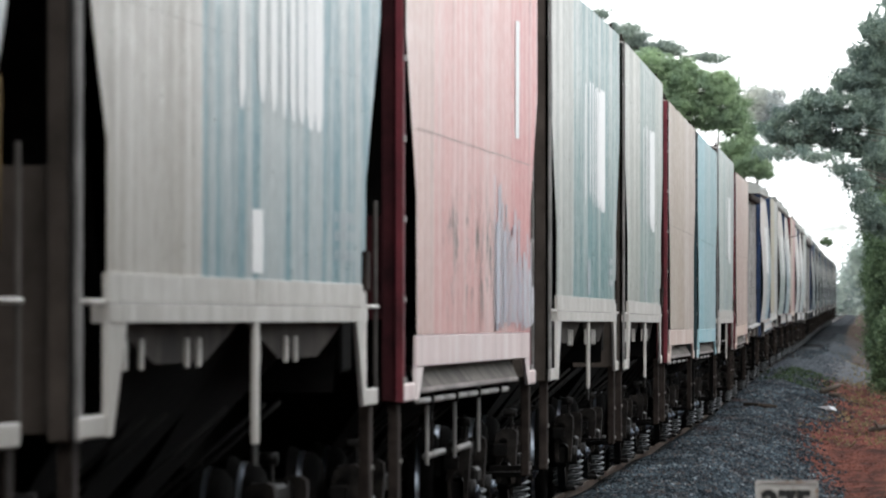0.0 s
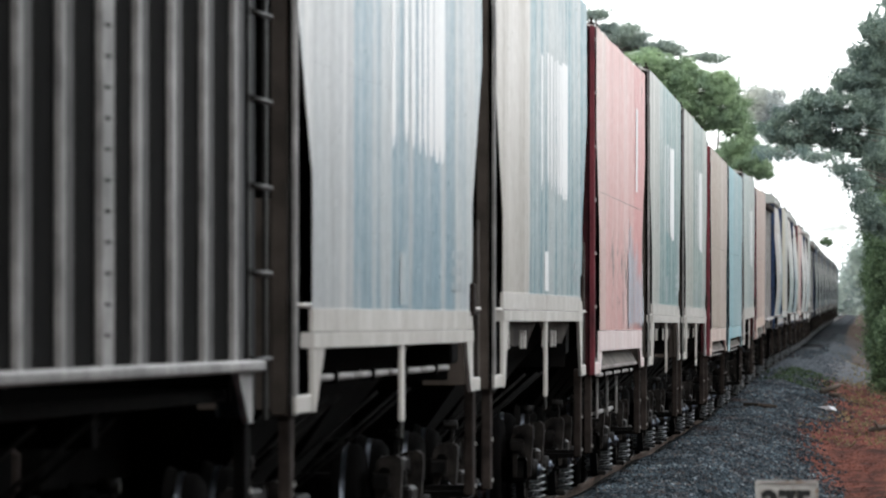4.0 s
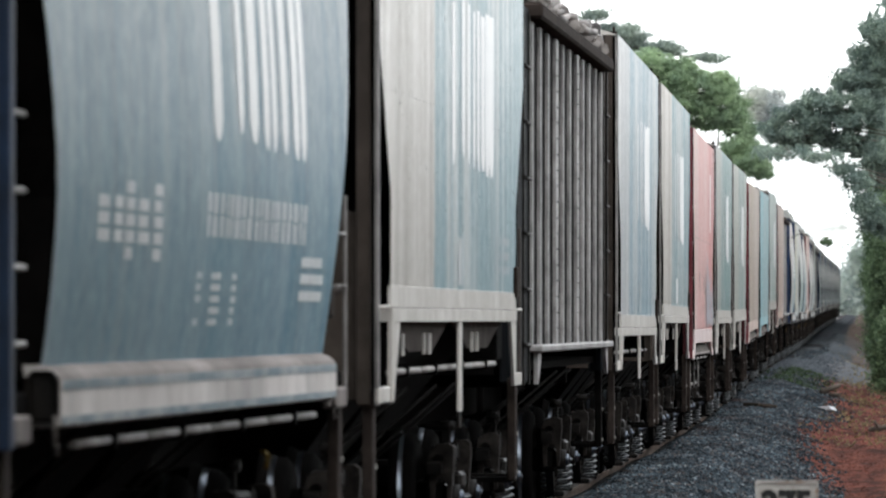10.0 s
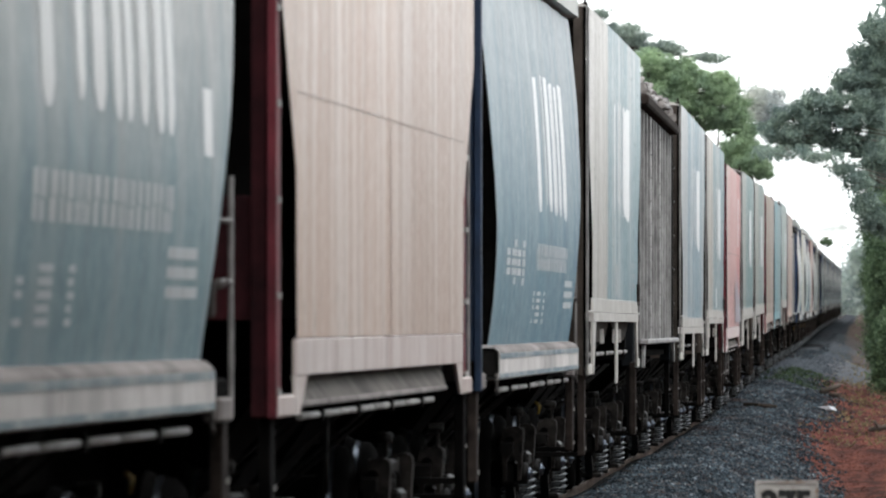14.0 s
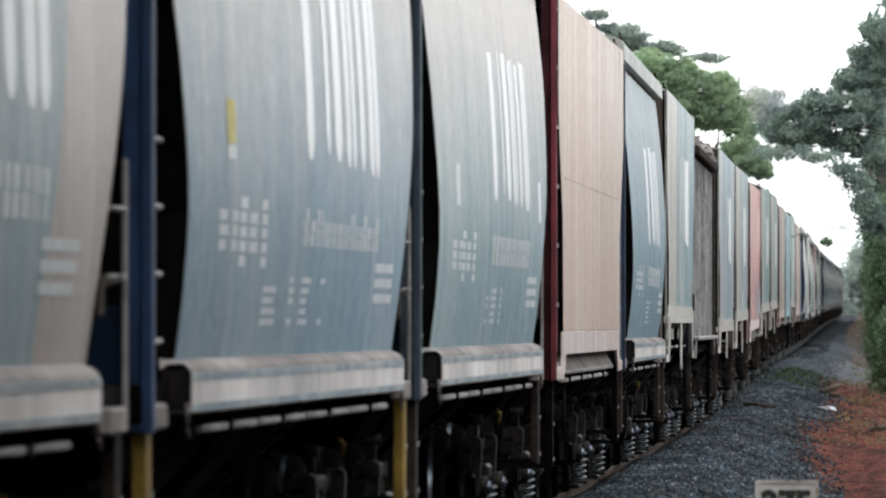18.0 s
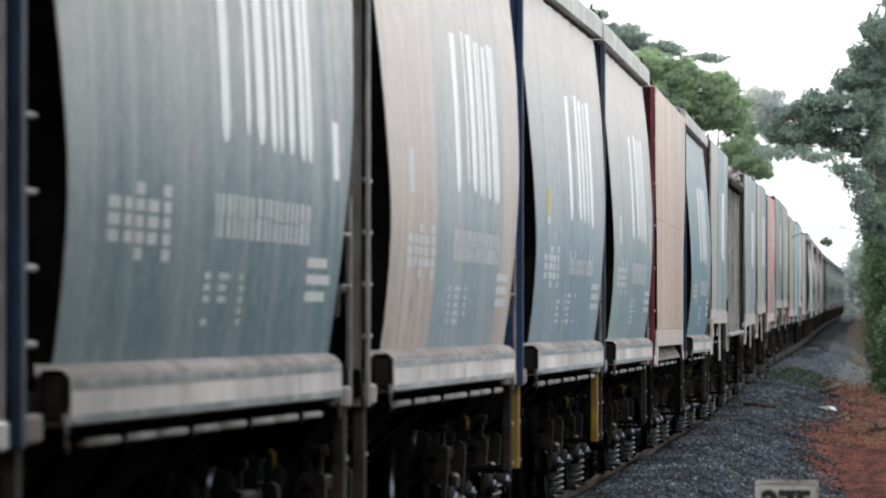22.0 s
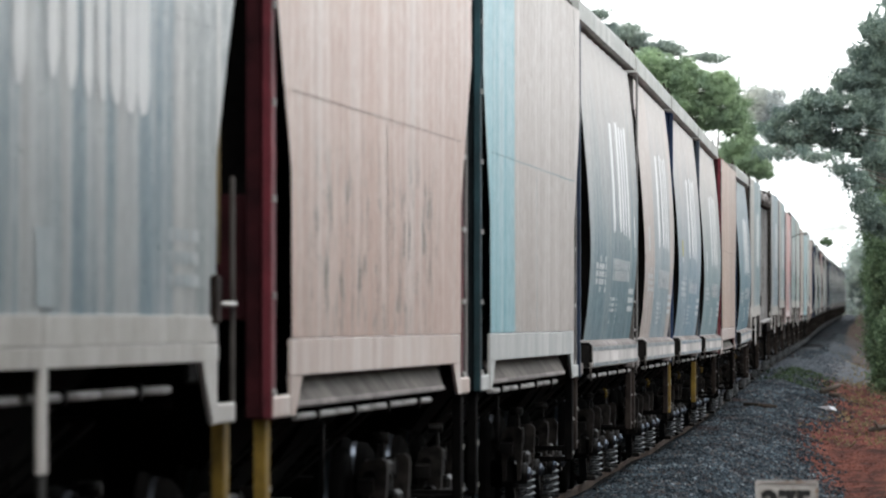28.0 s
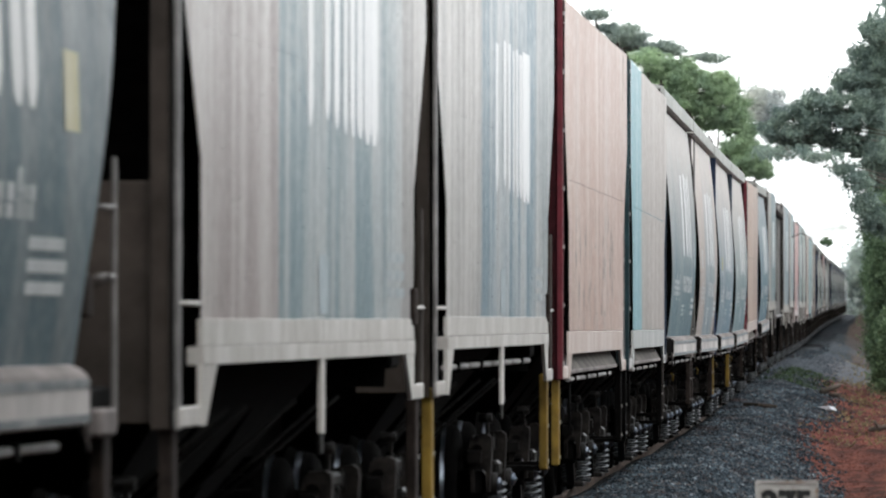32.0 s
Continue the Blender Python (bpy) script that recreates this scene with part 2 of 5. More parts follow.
def spring_bm():
    bm = bmesh.new()
    turns, n, rad, wire, h = 5.5, 12, 0.058, 0.014, 0.30
    last = None
    total = int(turns * n)
    for i in range(total + 1):
        a = 2 * math.pi * i / n
        c = Vector((rad * math.cos(a), rad * math.sin(a), h * i / total))
        rd = Vector((math.cos(a), math.sin(a), 0))
        ring = [bm.verts.new(c + wire * (math.cos(b) * rd + math.sin(b) * Vector((0, 0, 1)))) for b in (0, math.pi / 2, math.pi, 3 * math.pi / 2)]
        if last:
            for k in range(4):
                f = bm.faces.new((last[k], last[(k + 1) % 4], ring[(k + 1) % 4], ring[k]))
                f.smooth = True
        last = ring
    return fix(bm)


def pedestal_bm():
    """A rounded frame arch seen end on, with its opening."""
    bm = bmesh.new()
    left = [(-0.07, 0.40), (-0.08, 0.60), (-0.04, 0.56), (-0.045, 0.40)]
    right = [(0.045, 0.40), (0.04, 0.56), (0.08, 0.60), (0.07, 0.40)]
    crown = [(-0.08, 0.60), (-0.085, 0.74), (-0.07, 0.80), (-0.03, 0.825), (0.05, 0.835), (0.085, 0.81), (0.09, 0.76), (0.08, 0.60), (0.04, 0.56), (0.02, 0.60), (-0.02, 0.60), (-0.04, 0.56)]
    for ring in (left, right, crown):
        a = [bm.verts.new((x, -0.09, z)) for x, z in ring]
        b = [bm.verts.new((x, 0.09, z)) for x, z in ring]
        bm.faces.new(a)
        bm.faces.new(b[::-1])
        for i in range(len(ring)):
            bm.faces.new((a[i], b[i], b[(i + 1) % len(ring)], a[(i + 1) % len(ring)]))
    add_tube(bm, (-0.02, -0.094, 0.72), (-0.02, -0.085, 0.72), 0.038, 12, 1)
    return fix(bm)


def side_frame_bm():
    bm = bmesh.new()
    # top chord, sloping arms, columns, bottom tie
    add_plate(bm, [(-1.2, 0.62), (-1.2, 0.70), (-0.50, 0.82), (-0.46, 0.72)], -0.05, 0.05)
    add_plate(bm, [(1.2, 0.70), (1.2, 0.62), (0.46, 0.72), (0.50, 0.82)], -0.05, 0.05)
    add_box(bm, -0.05, 0.05, -0.52, 0.52, 0.71, 0.80, bevel=0.02)
    for sy in (-1, 1):
        a, c = sorted((sy * 0.32, sy * 0.40))
        add_box(bm, -0.04, 0.05, a, c, 0.18, 0.72, bevel=0.012)
        add_plate(bm, [(sy * 0.98, 0.50), (sy * 0.80, 0.54), (sy * 0.34, 0.20), (sy * 0.42, 0.13)][::-sy], -0.035, 0.035)
    add_box(bm, -0.09, 0.12, -0.42, 0.42, 0.12, 0.165, bevel=0.012)
    return fix(bm)


def brake_lever_bm():
    bm = box(0.05, 0.075, -0.03, 0.03, 0.30, 0.98, bevel=0.008)
    add_tube(bm, (0.0, 0, 0.95), (0.10, 0, 0.95), 0.035, 10)
    add_tube(bm, (0.06, 0.0, 0.42), (0.06, 0.55, 0.36), 0.018, 8)
    return bm


def bogie(parent, y0, rich=True):
    m = Matrix.Translation((0, y0, 0))
    frame_me = shared("side_frame", side_frame_bm, FRAME_GREY)
    first = put("bogie", shared("bolster", lambda: box(-1.12, 1.12, -0.22, 0.22, 0.50, 0.70, bevel=0.03), STEEL_DARK), parent, m, "greasy dark cast steel two-axle bogie")
    for sx in (1, -1):
        put("side_frame", frame_me, first, Matrix.Translation((sx * 1.06, 0, 0)))
        if sx < 0 and not rich:
            continue
        for y in (-0.18, 0.0, 0.18):
            put("coil_spring", shared("coil_spring", spring_bm, SPRING), first, Matrix.Translation((sx * (1.16 if y else 1.02), y, 0.168)), "worn steel coil spring")
        for y in (-1.02, 0.80):
            put("pedestal", shared("pedestal", pedestal_bm, [DUST, STEEL_DARK]), first, Matrix.Translation((sx * 1.10, y, 0)), "dusty arched frame end")
        put("bolster_end", shared("bolster_end", lambda: box(-0.10, 0.10, -0.24, 0.24, 0.50, 0.62, bevel=0.025), FRAME_GREY), first, Matrix.Translation((sx * 1.09, 0, 0)))
        put("brake_lever", shared("brake_lever", brake_lever_bm, FRAME_GREY), first, Matrix.Translation((sx * 1.06, -0.58, 0)) @ (FLIP if sx < 0 else Matrix.Identity(4)))
        put("brake_shoe", shared("brake_shoe", lambda: box(-0.06, 0.06, -0.05, 0.05, 0.32, 0.62, bevel=0.02), RUST), first, Matrix.Translation((sx * 0.84, -0.42, 0)))
        for y in (-0.915, 0.915):
            put("axle_box", shared("axle_box", lambda: add_tube(box(-0.07, 0.08, -0.12, 0.12, 0.36, 0.56, bevel=0.03), (0.08, 0, 0.457), (0.16, 0, 0.457), 0.09, 12), FRAME_GREY), first, Matrix.Translation((sx * 1.06, y, 0)) @ (Matrix.Rotation(math.pi, 4, "Z") if sx < 0 else Matrix.Identity(4)))
    if rich:
        cap = shared("axle_cap", lambda: add_tube(tube((0.155, 0, 0.457), (0.185, 0, 0.457), 0.06, 12, 0, 0.045), (0.185, 0, 0.457), (0.20, 0, 0.457), 0.02, 8), GLINT)
        for y in (-0.915, 0.915):
            put("axle_cap", cap, first, Matrix.Translation((1.06, y, 0)), "oily bright axle end cap")
    sets = []
    for y in (-0.915, 0.915):
        ax = put("wheelset", shared("axle", axle_bm, STEEL_DARK), parent, Matrix.Translation((0, y0 + y, 0.457)))
        for sx in (1, -1):
            put("wheel", shared("wheel", wheel_bm, [STEEL_DARK, TREAD]), ax, Matrix.Translation((sx * 0.80, 0, 0)) @ (Matrix.Rotation(math.pi, 4, "Z") if sx < 0 else Matrix.Identity(4)), "dark steel wheel with bright worn tread")
        sets.append(ax)
    put("brake_beam", shared("brake_beam", lambda: tube((-0.8, -0.42, 0.42), (0.8, -0.42, 0.42), 0.035), STEEL_DARK), first)
    return sets


def underframe(w, hl):
    put("centre_sill", shared("centre_sill%.2f" % hl, lambda: box(-0.22, 0.22, -hl, hl, 0.82, 1.18, bevel=0.02), STEEL_DARK), w)
    for sy in (-1, 1):
        def coupler_bm():
            bm = box(-0.07, 0.07, -0.1, 0.32, 0.86, 1.0, bevel=0.02)
            add_box(bm, -0.15, 0.13, 0.25, 0.52, 0.80, 1.06, bevel=0.04)
            return bm
        put("coupler", shared("coupler", coupler_bm, RUST), w, Matrix.Translation((0, sy * hl, 0)) @ Matrix.Rotation(0 if sy > 0 else math.pi, 4, "Z"), "rusty automatic knuckle coupler")
    rod = shared("brace_rod", lambda: tube((1.32, 0.1, 1.27), (0.40, -0.1, 0.46), 0.012, 6), ROD)
    for y in (-3.2, -2.4, 0.3, 2.1, 2.9):
        put("brace_rod", rod, w, Matrix.Translation((0, y, 0)))
    put("air_hose", shared("air_hose", hose_bm, STEEL_DARK), w, Matrix.Translation((0, -hl, 0)) @ Matrix.Rotation(math.pi, 4, "Z"))


ROD = speckled("dusty_rod_steel", (0.003, 0.003, 0.003), (0.02, 0.019, 0.018), 4, 0.7, gloss=0.1)


def hose_bm():
    bm = bmesh.new()
    pts = [Vector((0.35, 0.35 * a, 0.82 - 0.42 * math.sin(a * math.pi * 0.8))) for a in (0, 0.2, 0.4, 0.6, 0.8, 1.0, 1.2)]
    for p, q in zip(pts, pts[1:]):
        add_tube(bm, p, q, 0.028, 8)
    return bm


RIB = 0.54


def columns(y0, y1, step=0.05):
    """Stations from y0 to y1 that include every bend of the ribbed sheet."""
    ys = {round(y0, 4), round(y1, 4)}
    k = math.floor(y0 / RIB) - 1
    while k * RIB < y1:
        ys.update(round((k + q) * RIB, 4) for q in (0.0, 0.36, 0.50, 0.86) if y0 + 0.004 < (k + q) * RIB < y1 - 0.004)
        k += 1
    n = max(1, int((y1 - y0) / step))
    ys.update(round(y0 + (y1 - y0) * i / n, 4) for i in range(n + 1))
    return sorted(ys)


def painted(bm, surf, y0, y1, span, lift=0.003):
    """A painted shape on the side: at each y it reaches from span(y)[0] to span(y)[1]."""
    ys = columns(y0, y1)
    tall = max(span(y)[1] - span(y)[0] for y in ys)
    nz = max(1, int(tall / 0.16))
    g = []
    for y in ys:
        a, b = span(y)
        g.append([bm.verts.new((surf(y, a + (b - a) * j / nz) + lift, y, a + (b - a) * j / nz)) for j in range(nz + 1)])
    for i in range(len(ys) - 1):
        for j in range(nz):
            bm.faces.new((g[i][j], g[i + 1][j], g[i + 1][j + 1], g[i][j + 1]))


def strokes(bm, surf, y0, y1, z0, z1, lift=0.003):
    painted(bm, surf, y0, y1, lambda y: (z0, z1), lift)


def emblem(w, surf, y, z, k=1.0, h=1.08, fat=1.0):
    """The large emblem as plain white upright strokes, each a part; y is its near end, z its foot."""
    def mark(y0, wide, foot, high):
        """One upright stroke with a rounded foot."""
        c = y0 + wide / 2
        bm = bmesh.new()
        painted(bm, surf, y0, y0 + wide, lambda q: (z + foot * h + 0.11 * abs((q - c) / (wide / 2)) ** 2.5, z + high * h))
        part("emblem_stroke", bm, MARK, w, "white painted stroke")

    for at, wide, foot, high in ((0.0, 0.27, 0.0, 0.96), (0.88, 0.30, 0.05, 1.0), (1.40, 0.30, 0.02, 1.0), (1.92, 0.25, 0.0, 0.97), (2.34, 0.25, 0.0, 0.99), (2.76, 0.25, 0.0, 0.97), (3.20, 0.28, -0.02, 1.0), (3.62, 0.28, -0.02, 1.0)):
        mark(y + at * k, wide * k * fat, foot, high)


def bars(surf, y, z, n, pitch, size, rows=1, row_pitch=0.12, seed=1):
    """Unreadable stencilled lines as plain bars."""
    rnd = random.Random(seed)
    bm = bmesh.new()
    for r in range(rows):
        for i in range(n):
            wdt = size[0] * rnd.uniform(0.75, 1.0)
            strokes(bm, surf, y + i * pitch, y + i * pitch + wdt, z - r * row_pitch, z - r * row_pitch + size[1])
    return bm


MARK = paint((0.95, 0.96, 0.96), 0.15)
MARK_DIM = paint((0.46, 0.51, 0.53), 0.3)
STENCIL = paint((0.66, 0.69, 0.70), 0.3)


def end_step(w, sy, mat, y, z0=0.52, x=1.43):
    def bm_step():
        bm = box(-0.03, 0.03, -0.12, 0.12, z0, 1.27, bevel=0.008)
        return bm
    p = put("step_hanger", shared("step_hanger%.2f" % z0 + mat.name, bm_step, mat), w, Matrix.Translation((x, sy * y, 0)))
    me = shared("bolt_head%.2f" % z0, lambda: box(0.02, 0.038, -0.02, 0.02, 0, 0.028), BOLT)
    for z in (z0 + 0.05, z0 + 0.33):
        put("bolt", me, p, Matrix.Translation((0, 0.08, z)))
    put("footstep", shared("footstep%.2f" % z0, lambda: box(-0.42, 0.0, -0.10, 0.10, z0 - 0.01, z0 + 0.03), STEEL_DARK), p)


def bulkhead(w, sy, mat, post, depth, top=4.40, rivets=False, panel=2.30, style="grey", pole=2.36, foot=1.24):
    """An end of a hopper. At the rear corner posts over a low end panel; at the front a thin stile with rungs."""
    e = sy * depth
    if sy < 0:
        for sx in (1, -1):
            put("end_panel", shared("end_panel" + mat.name + "%.2f%.2f" % (panel, foot), lambda: box(-0.19, 0.19, 0.10, 0.14, foot, panel, bevel=0.004), mat), w, Matrix.Translation((sx * 1.18, e, 0)))
        pm = shared("corner_post" + post.name + "%.2f" % top, lambda: box(-0.052, 0.030, 0.03, 0.12, 1.21, top, bevel=0.008), SHADED_WEB.get(post.name, post))
        fm = shared("post_flange" + post.name + "%.2f" % top, lambda: box(-0.034, 0.010, 0.0, 0.14, 1.21, top, bevel=0.004) if post.name not in FLANGE else box(-0.010, 0.010, 0.0, 0.14, 1.21, top, bevel=0.003), FLANGE.get(post.name, post))
        for sx in (1, -1):
            c = put("corner_post", pm, w, Matrix.Translation((sx * 1.42, e, 0)))
            put("post_flange", fm, c, Matrix.Translation((sx * 0.066, 0, 0)))
            if rivets and sx > 0:
                me = shared("rivet", lambda: box(0.06, 0.09, -0.05, 0.05, -0.016, 0.016), BOLT)
                for k in range(7):
                    put("rivet", me, c, Matrix.Translation((0, 0.06, 1.34 + 0.47 * k)))
    else:
        stile = put("end_stile", shared("end_stile%.2f" % pole + STILES[style].name, lambda: box(-0.009, 0.009, -0.03, 0.03, 1.24, pole, bevel=0.004), STILES[style]), w, Matrix.Translation((1.478, e - 0.12, 0)), "thin upright end stile")
        for z in (1.87, 2.15) if style == "grey" else ():
            put("rung", shared("front_rung", lambda: tube((0, -0.55, 0), (0, 0.0, 0), 0.012, 8), STILE), stile, Matrix.Translation((0, 0, z)))



def flat_grid(bm, surf, ys, z_of, rows, zone):
    """A side sheet: columns ys, each from z_of(y)[0] to z_of(y)[1]; surf gives x; zone gives the material."""
    g = []
    for y in ys:
        lo, hi = z_of(y)
        g.append([bm.verts.new((surf(y, lo + (hi - lo) * j / rows), y, lo + (hi - lo) * j / rows)) for j in range(rows + 1)])
    for i in range(len(ys) - 1):
        for j in range(rows):
            f = bm.faces.new((g[i][j], g[i + 1][j], g[i + 1][j + 1], g[i][j + 1]))
            f.material_index = zone((ys[i] + ys[i + 1]) / 2)
            f.smooth = True
    return g


def zones_of(cuts):
    def zone(y):
        k = 0
        for i, c in enumerate(cuts):
            if y > c:
                k = i + 1
        return k
    return zone


def roof_bm(half_len, eave_x, eave_z, crown):
    bm = bmesh.new()
    prof = [(eave_x, eave_z), (eave_x * 0.8, eave_z + 0.10), (eave_x * 0.45, crown - 0.05), (0.45, crown), (-0.45, crown), (-eave_x * 0.45, crown - 0.05), (-eave_x * 0.8, eave_z + 0.10), (-eave_x, eave_z)]
    a = [bm.verts.new((x, -half_len, z)) for x, z in prof]
    b = [bm.verts.new((x, half_len, z)) for x, z in prof]
    for i in range(len(prof) - 1):
        bm.faces.new((a[i], b[i], b[i + 1], a[i + 1]))
    bm.faces.new(a[::-1])
    bm.faces.new(b)
    bm.faces.new((a[0], a[-1], b[-1], b[0]))
    return fix(bm)


def roof_details(w, z, x):
    hatch = shared("roof_hatch", lambda: box(-0.35, 0.35, -5.9, 5.9, 0, 0.07, bevel=0.02), CREAM)
    put("roof_hatch", hatch, w, Matrix.Translation((0, 0, z + 0.12)))
    clip = shared("hatch_clamp", lambda: add_box(box(-0.010, 0.012, -0.03, 0.03, -0.02, 0.10), -0.035, 0.03, -0.03, 0.03, 0.03, 0.055), RUST)
    for y in (-6.3, 6.4):
        put("hatch_clamp", clip, w, Matrix.Translation((x, y, z)))


def chutes(w, mat, top=1.72, half=5.6, n=3):
    """The discharge hoppers between the bogies, with their gates."""
    def bm_chute():
        bm = bmesh.new()
        hw = half * 0.96 / n
        a = [bm.verts.new(p) for p in ((1.40, -hw, top), (1.40, hw, top), (-1.40, hw, top), (-1.40, -hw, top))]
        b = [bm.verts.new(p) for p in ((0.55, -0.35, 0.62), (0.55, 0.35, 0.62), (-0.55, 0.35, 0.62), (-0.55, -0.35, 0.62))]
        for i in range(4):
            bm.faces.new((a[i], a[(i + 1) % 4], b[(i + 1) % 4], b[i]))
        bm.faces.new(a)
        bm.faces.new(b[::-1])
        return fix(bm)
    me = shared("chute%d%.2f" % (n, half) + mat.name, bm_chute, mat)
    gate = shared("chute_gate", lambda: box(-0.62, 0.72, -0.42, 0.42, 0.50, 0.62, bevel=0.02), FRAME_GREY)
    for k in range(n):
        y = (k - (n - 1) / 2) * half * 2 / n * 0.62
        c = put("discharge_chute", me, w, Matrix.Translation((0, y, 0)))
        put("chute_gate", gate, c)


def pipe_run(w, z, x, y0, y1):
    def bm_pipe():
        bm = bmesh.new()
        n = 8
        for i in range(n):
            a, b = y0 + (y1 - y0) * i / n, y0 + (y1 - y0) * (i + 1) / n
            add_tube(bm, (0, a + 0.03, 0), (0, b - 0.03, 0), 0.019, 8)
            add_tube(bm, (0, b - 0.035, 0), (0, b + 0.035, 0), 0.012, 8)
        return bm
    p = put("pipe", shared("pipe%.1f%.1f" % (y0, y1), bm_pipe, PIPE), w, Matrix.Translation((x, 0, z)), "pale segmented pipe")
    br = shared("pipe_bracket", lambda: box(-0.05, 0.03, -0.05, 0.05, -0.035, 0.035), STEEL_DARK)
    for i in range(1, 8, 2):
        put("bracket", br, p, Matrix.Translation((0, y0 + (y1 - y0) * i / 8, 0)))


PIPE = paint((0.28, 0.27, 0.262), 0.6, 0.6)
FLIP = Matrix.Rotation(math.pi, 4, "Z")


def ribbed_hopper(label, hl, colors, cuts, end=None, step=None, pipe=True, seed=1, mark=True, stripe=None, chute=None, low=0.0):
    w = empty("hopper_wagon")
    tagged(w, label, "rail wagon", "wagons of the freight train")
    end, step, stripe = end or BROWN_END, step or RUST, stripe or CREAM
    zone = zones_of(cuts)
    pitch = RIB
    yn, yf = -hl + 0.90, hl - 1.05

    def surf(y, z):
        q = (y / pitch) % 1.0
        rib = 0.0 if z < 1.89 - low else 0.0060 * (1.0 if q < 0.36 else (0.50 - q) / 0.14 if q < 0.50 else 0.0 if q < 0.86 else (q - 0.86) / 0.14)
        return 1.50 + rib

    # side sheet in two courses: the lower upright, the upper flaring out to the ends
    bm = bmesh.new()
    ys = [yn]
    k = int(yn / pitch) - 1
    while k * pitch < yf:
        for q in (0.0, 0.36, 0.50, 0.86):
            y = (k + q) * pitch
            if yn + 0.02 < y < yf - 0.02:
                ys.append(y)
        k += 1
    ys.append(yf)
    flat_grid(bm, surf, ys, lambda y: (1.88 - low, 3.01), 3, zone)
    flat_grid(bm, lambda y, z: surf(y, z) + 0.001, ys, lambda y: (3.01, 4.40), 6, zone)
    for sy, e in ((-1, yn), (1, yf)):
        o = sy * (hl - 0.05)
        reach = abs(o - e)
        vs = [bm.verts.new(p) for p in ((1.502, e, 2.40), (1.502, o, 2.40 + reach), (1.502, o, 4.0), (1.502, o, 4.40), (1.502, e, 4.40), (1.502, e, 4.0))]
        for tri in ((0, 1, 2, 5), (5, 2, 3, 4)):
            f = bm.faces.new([vs[i] for i in tri])
            f.material_index = zone(sy * 6.5)
    colors = [tuple(1.07 * c for c in one) for one in colors]
    paints = [paint(c, 0.42, 0.32, ribs=pitch) for c in colors]
    fix(bm)
    o = part("side_sheet", bm, paints, w, "vertically ribbed weathered side sheet")
    same("side_sheet", o, w, FLIP)
    # the pale waist strip with its step
    mid = (yn + yf) / 2
    sk = "%.2f" % hl + stripe.name + "%.2f" % low
    for f in (Matrix.Identity(4), FLIP):
        put("waist_strip", shared("waist_a" + sk, lambda: box(1.485, 1.508, yn - 0.01, mid - 0.02, 1.765 - low, 1.885 - low, bevel=0.002), stripe), w, f)
        put("waist_strip", shared("waist_b" + sk, lambda: box(1.485, 1.508, mid + 0.02, yf + 0.01, 1.765 - low, 1.885 - low, bevel=0.002), stripe), w, f)
        put("waist_ledge", shared("waist_c" + sk, lambda: box(1.44, 1.513, yn - 0.02, yf + 0.02, 1.68 - low, 1.761 - low, bevel=0.002), stripe), w, f)
        put("end_leg", shared("leg" + sk, lambda: fix(add_plate(bmesh.new(), [(yn - 0.02, 1.68 - low), (yn - 0.02, 1.22), (yn + 0.16, 1.22), (yn + 0.66, 1.68 - low)], 1.485, 1.508)), stripe), w, f)
        put("end_leg", shared("leg_far" + sk, lambda: fix(add_plate(bmesh.new(), [(yf + 0.02, 1.22), (yf + 0.02, 1.68 - low), (yf - 0.60, 1.68 - low), (yf - 0.16, 1.22)], 1.485, 1.508)), stripe), w, f)
        put("corner_sill", shared("corner_sill_a" + sk, lambda: box(1.475, 1.50, -hl + 0.0, yn - 0.03, 1.22, 1.31, bevel=0.006), stripe), w, f)
        put("corner_sill", shared("corner_sill_b" + sk, lambda: box(1.475, 1.50, yf + 0.03, hl - 0.2, 1.22, 1.31, bevel=0.006), stripe), w, f)
        put("handrail", shared("handrail_a" + sk, lambda: tube((1.49, -hl + 0.04, 1.765), (1.49, yn, 1.765), 0.011), stripe), w, f)
        put("handrail", shared("handrail_b" + sk, lambda: tube((1.49, yf, 1.765), (1.49, hl - 0.12, 1.765), 0.011), stripe), w, f)
        stay = put("side_stay", shared("side_stay" + sk, lambda: box(1.485, 1.51, -0.10, 0.10, 1.10, 1.68 - low, bevel=0.006), stripe), w, f @ Matrix.Translation((0, mid, 0)), "narrow pale vertical stay")
        put("stay_foot", shared("stay_foot", lambda: box(1.487, 1.503, -0.10, 0.10, 1.0, 1.098), FRAME_GREY), stay)
    for sy in (-1, 1):
        bulkhead(w, sy, end, end, hl, style="brown")
        end_step(w, sy, step, hl - 0.2)
    put("end_box", shared("end_box", lambda: box(0.9, 1.36, 0.15, 0.75, 1.40, 2.5, bevel=0.02), STEEL_DARK), w, Matrix.Translation((0, yf, 0)))
    put("brake_tube", shared("brake_tube", lambda: tube((1.40, 0.75, 1.95), (1.40, 0.75, 2.6), 0.04), OCHRE), w, Matrix.Translation((0, yf, 0)))
    put("side_latch", shared("side_latch", lambda: box(1.50, 1.53, -0.1, 0.1, 1.76, 1.98, bevel=0.01), RUST), w, Matrix.Translation((0, yf - 0.1, 0.09 - low)))
    # inner slope sheets, their black standing for the shade inside the ends
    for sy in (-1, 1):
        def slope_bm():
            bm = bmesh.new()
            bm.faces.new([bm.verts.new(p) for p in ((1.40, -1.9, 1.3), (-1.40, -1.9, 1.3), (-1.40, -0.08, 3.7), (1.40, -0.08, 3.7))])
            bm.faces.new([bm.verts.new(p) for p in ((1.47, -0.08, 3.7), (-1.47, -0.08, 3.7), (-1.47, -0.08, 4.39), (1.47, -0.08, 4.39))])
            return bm
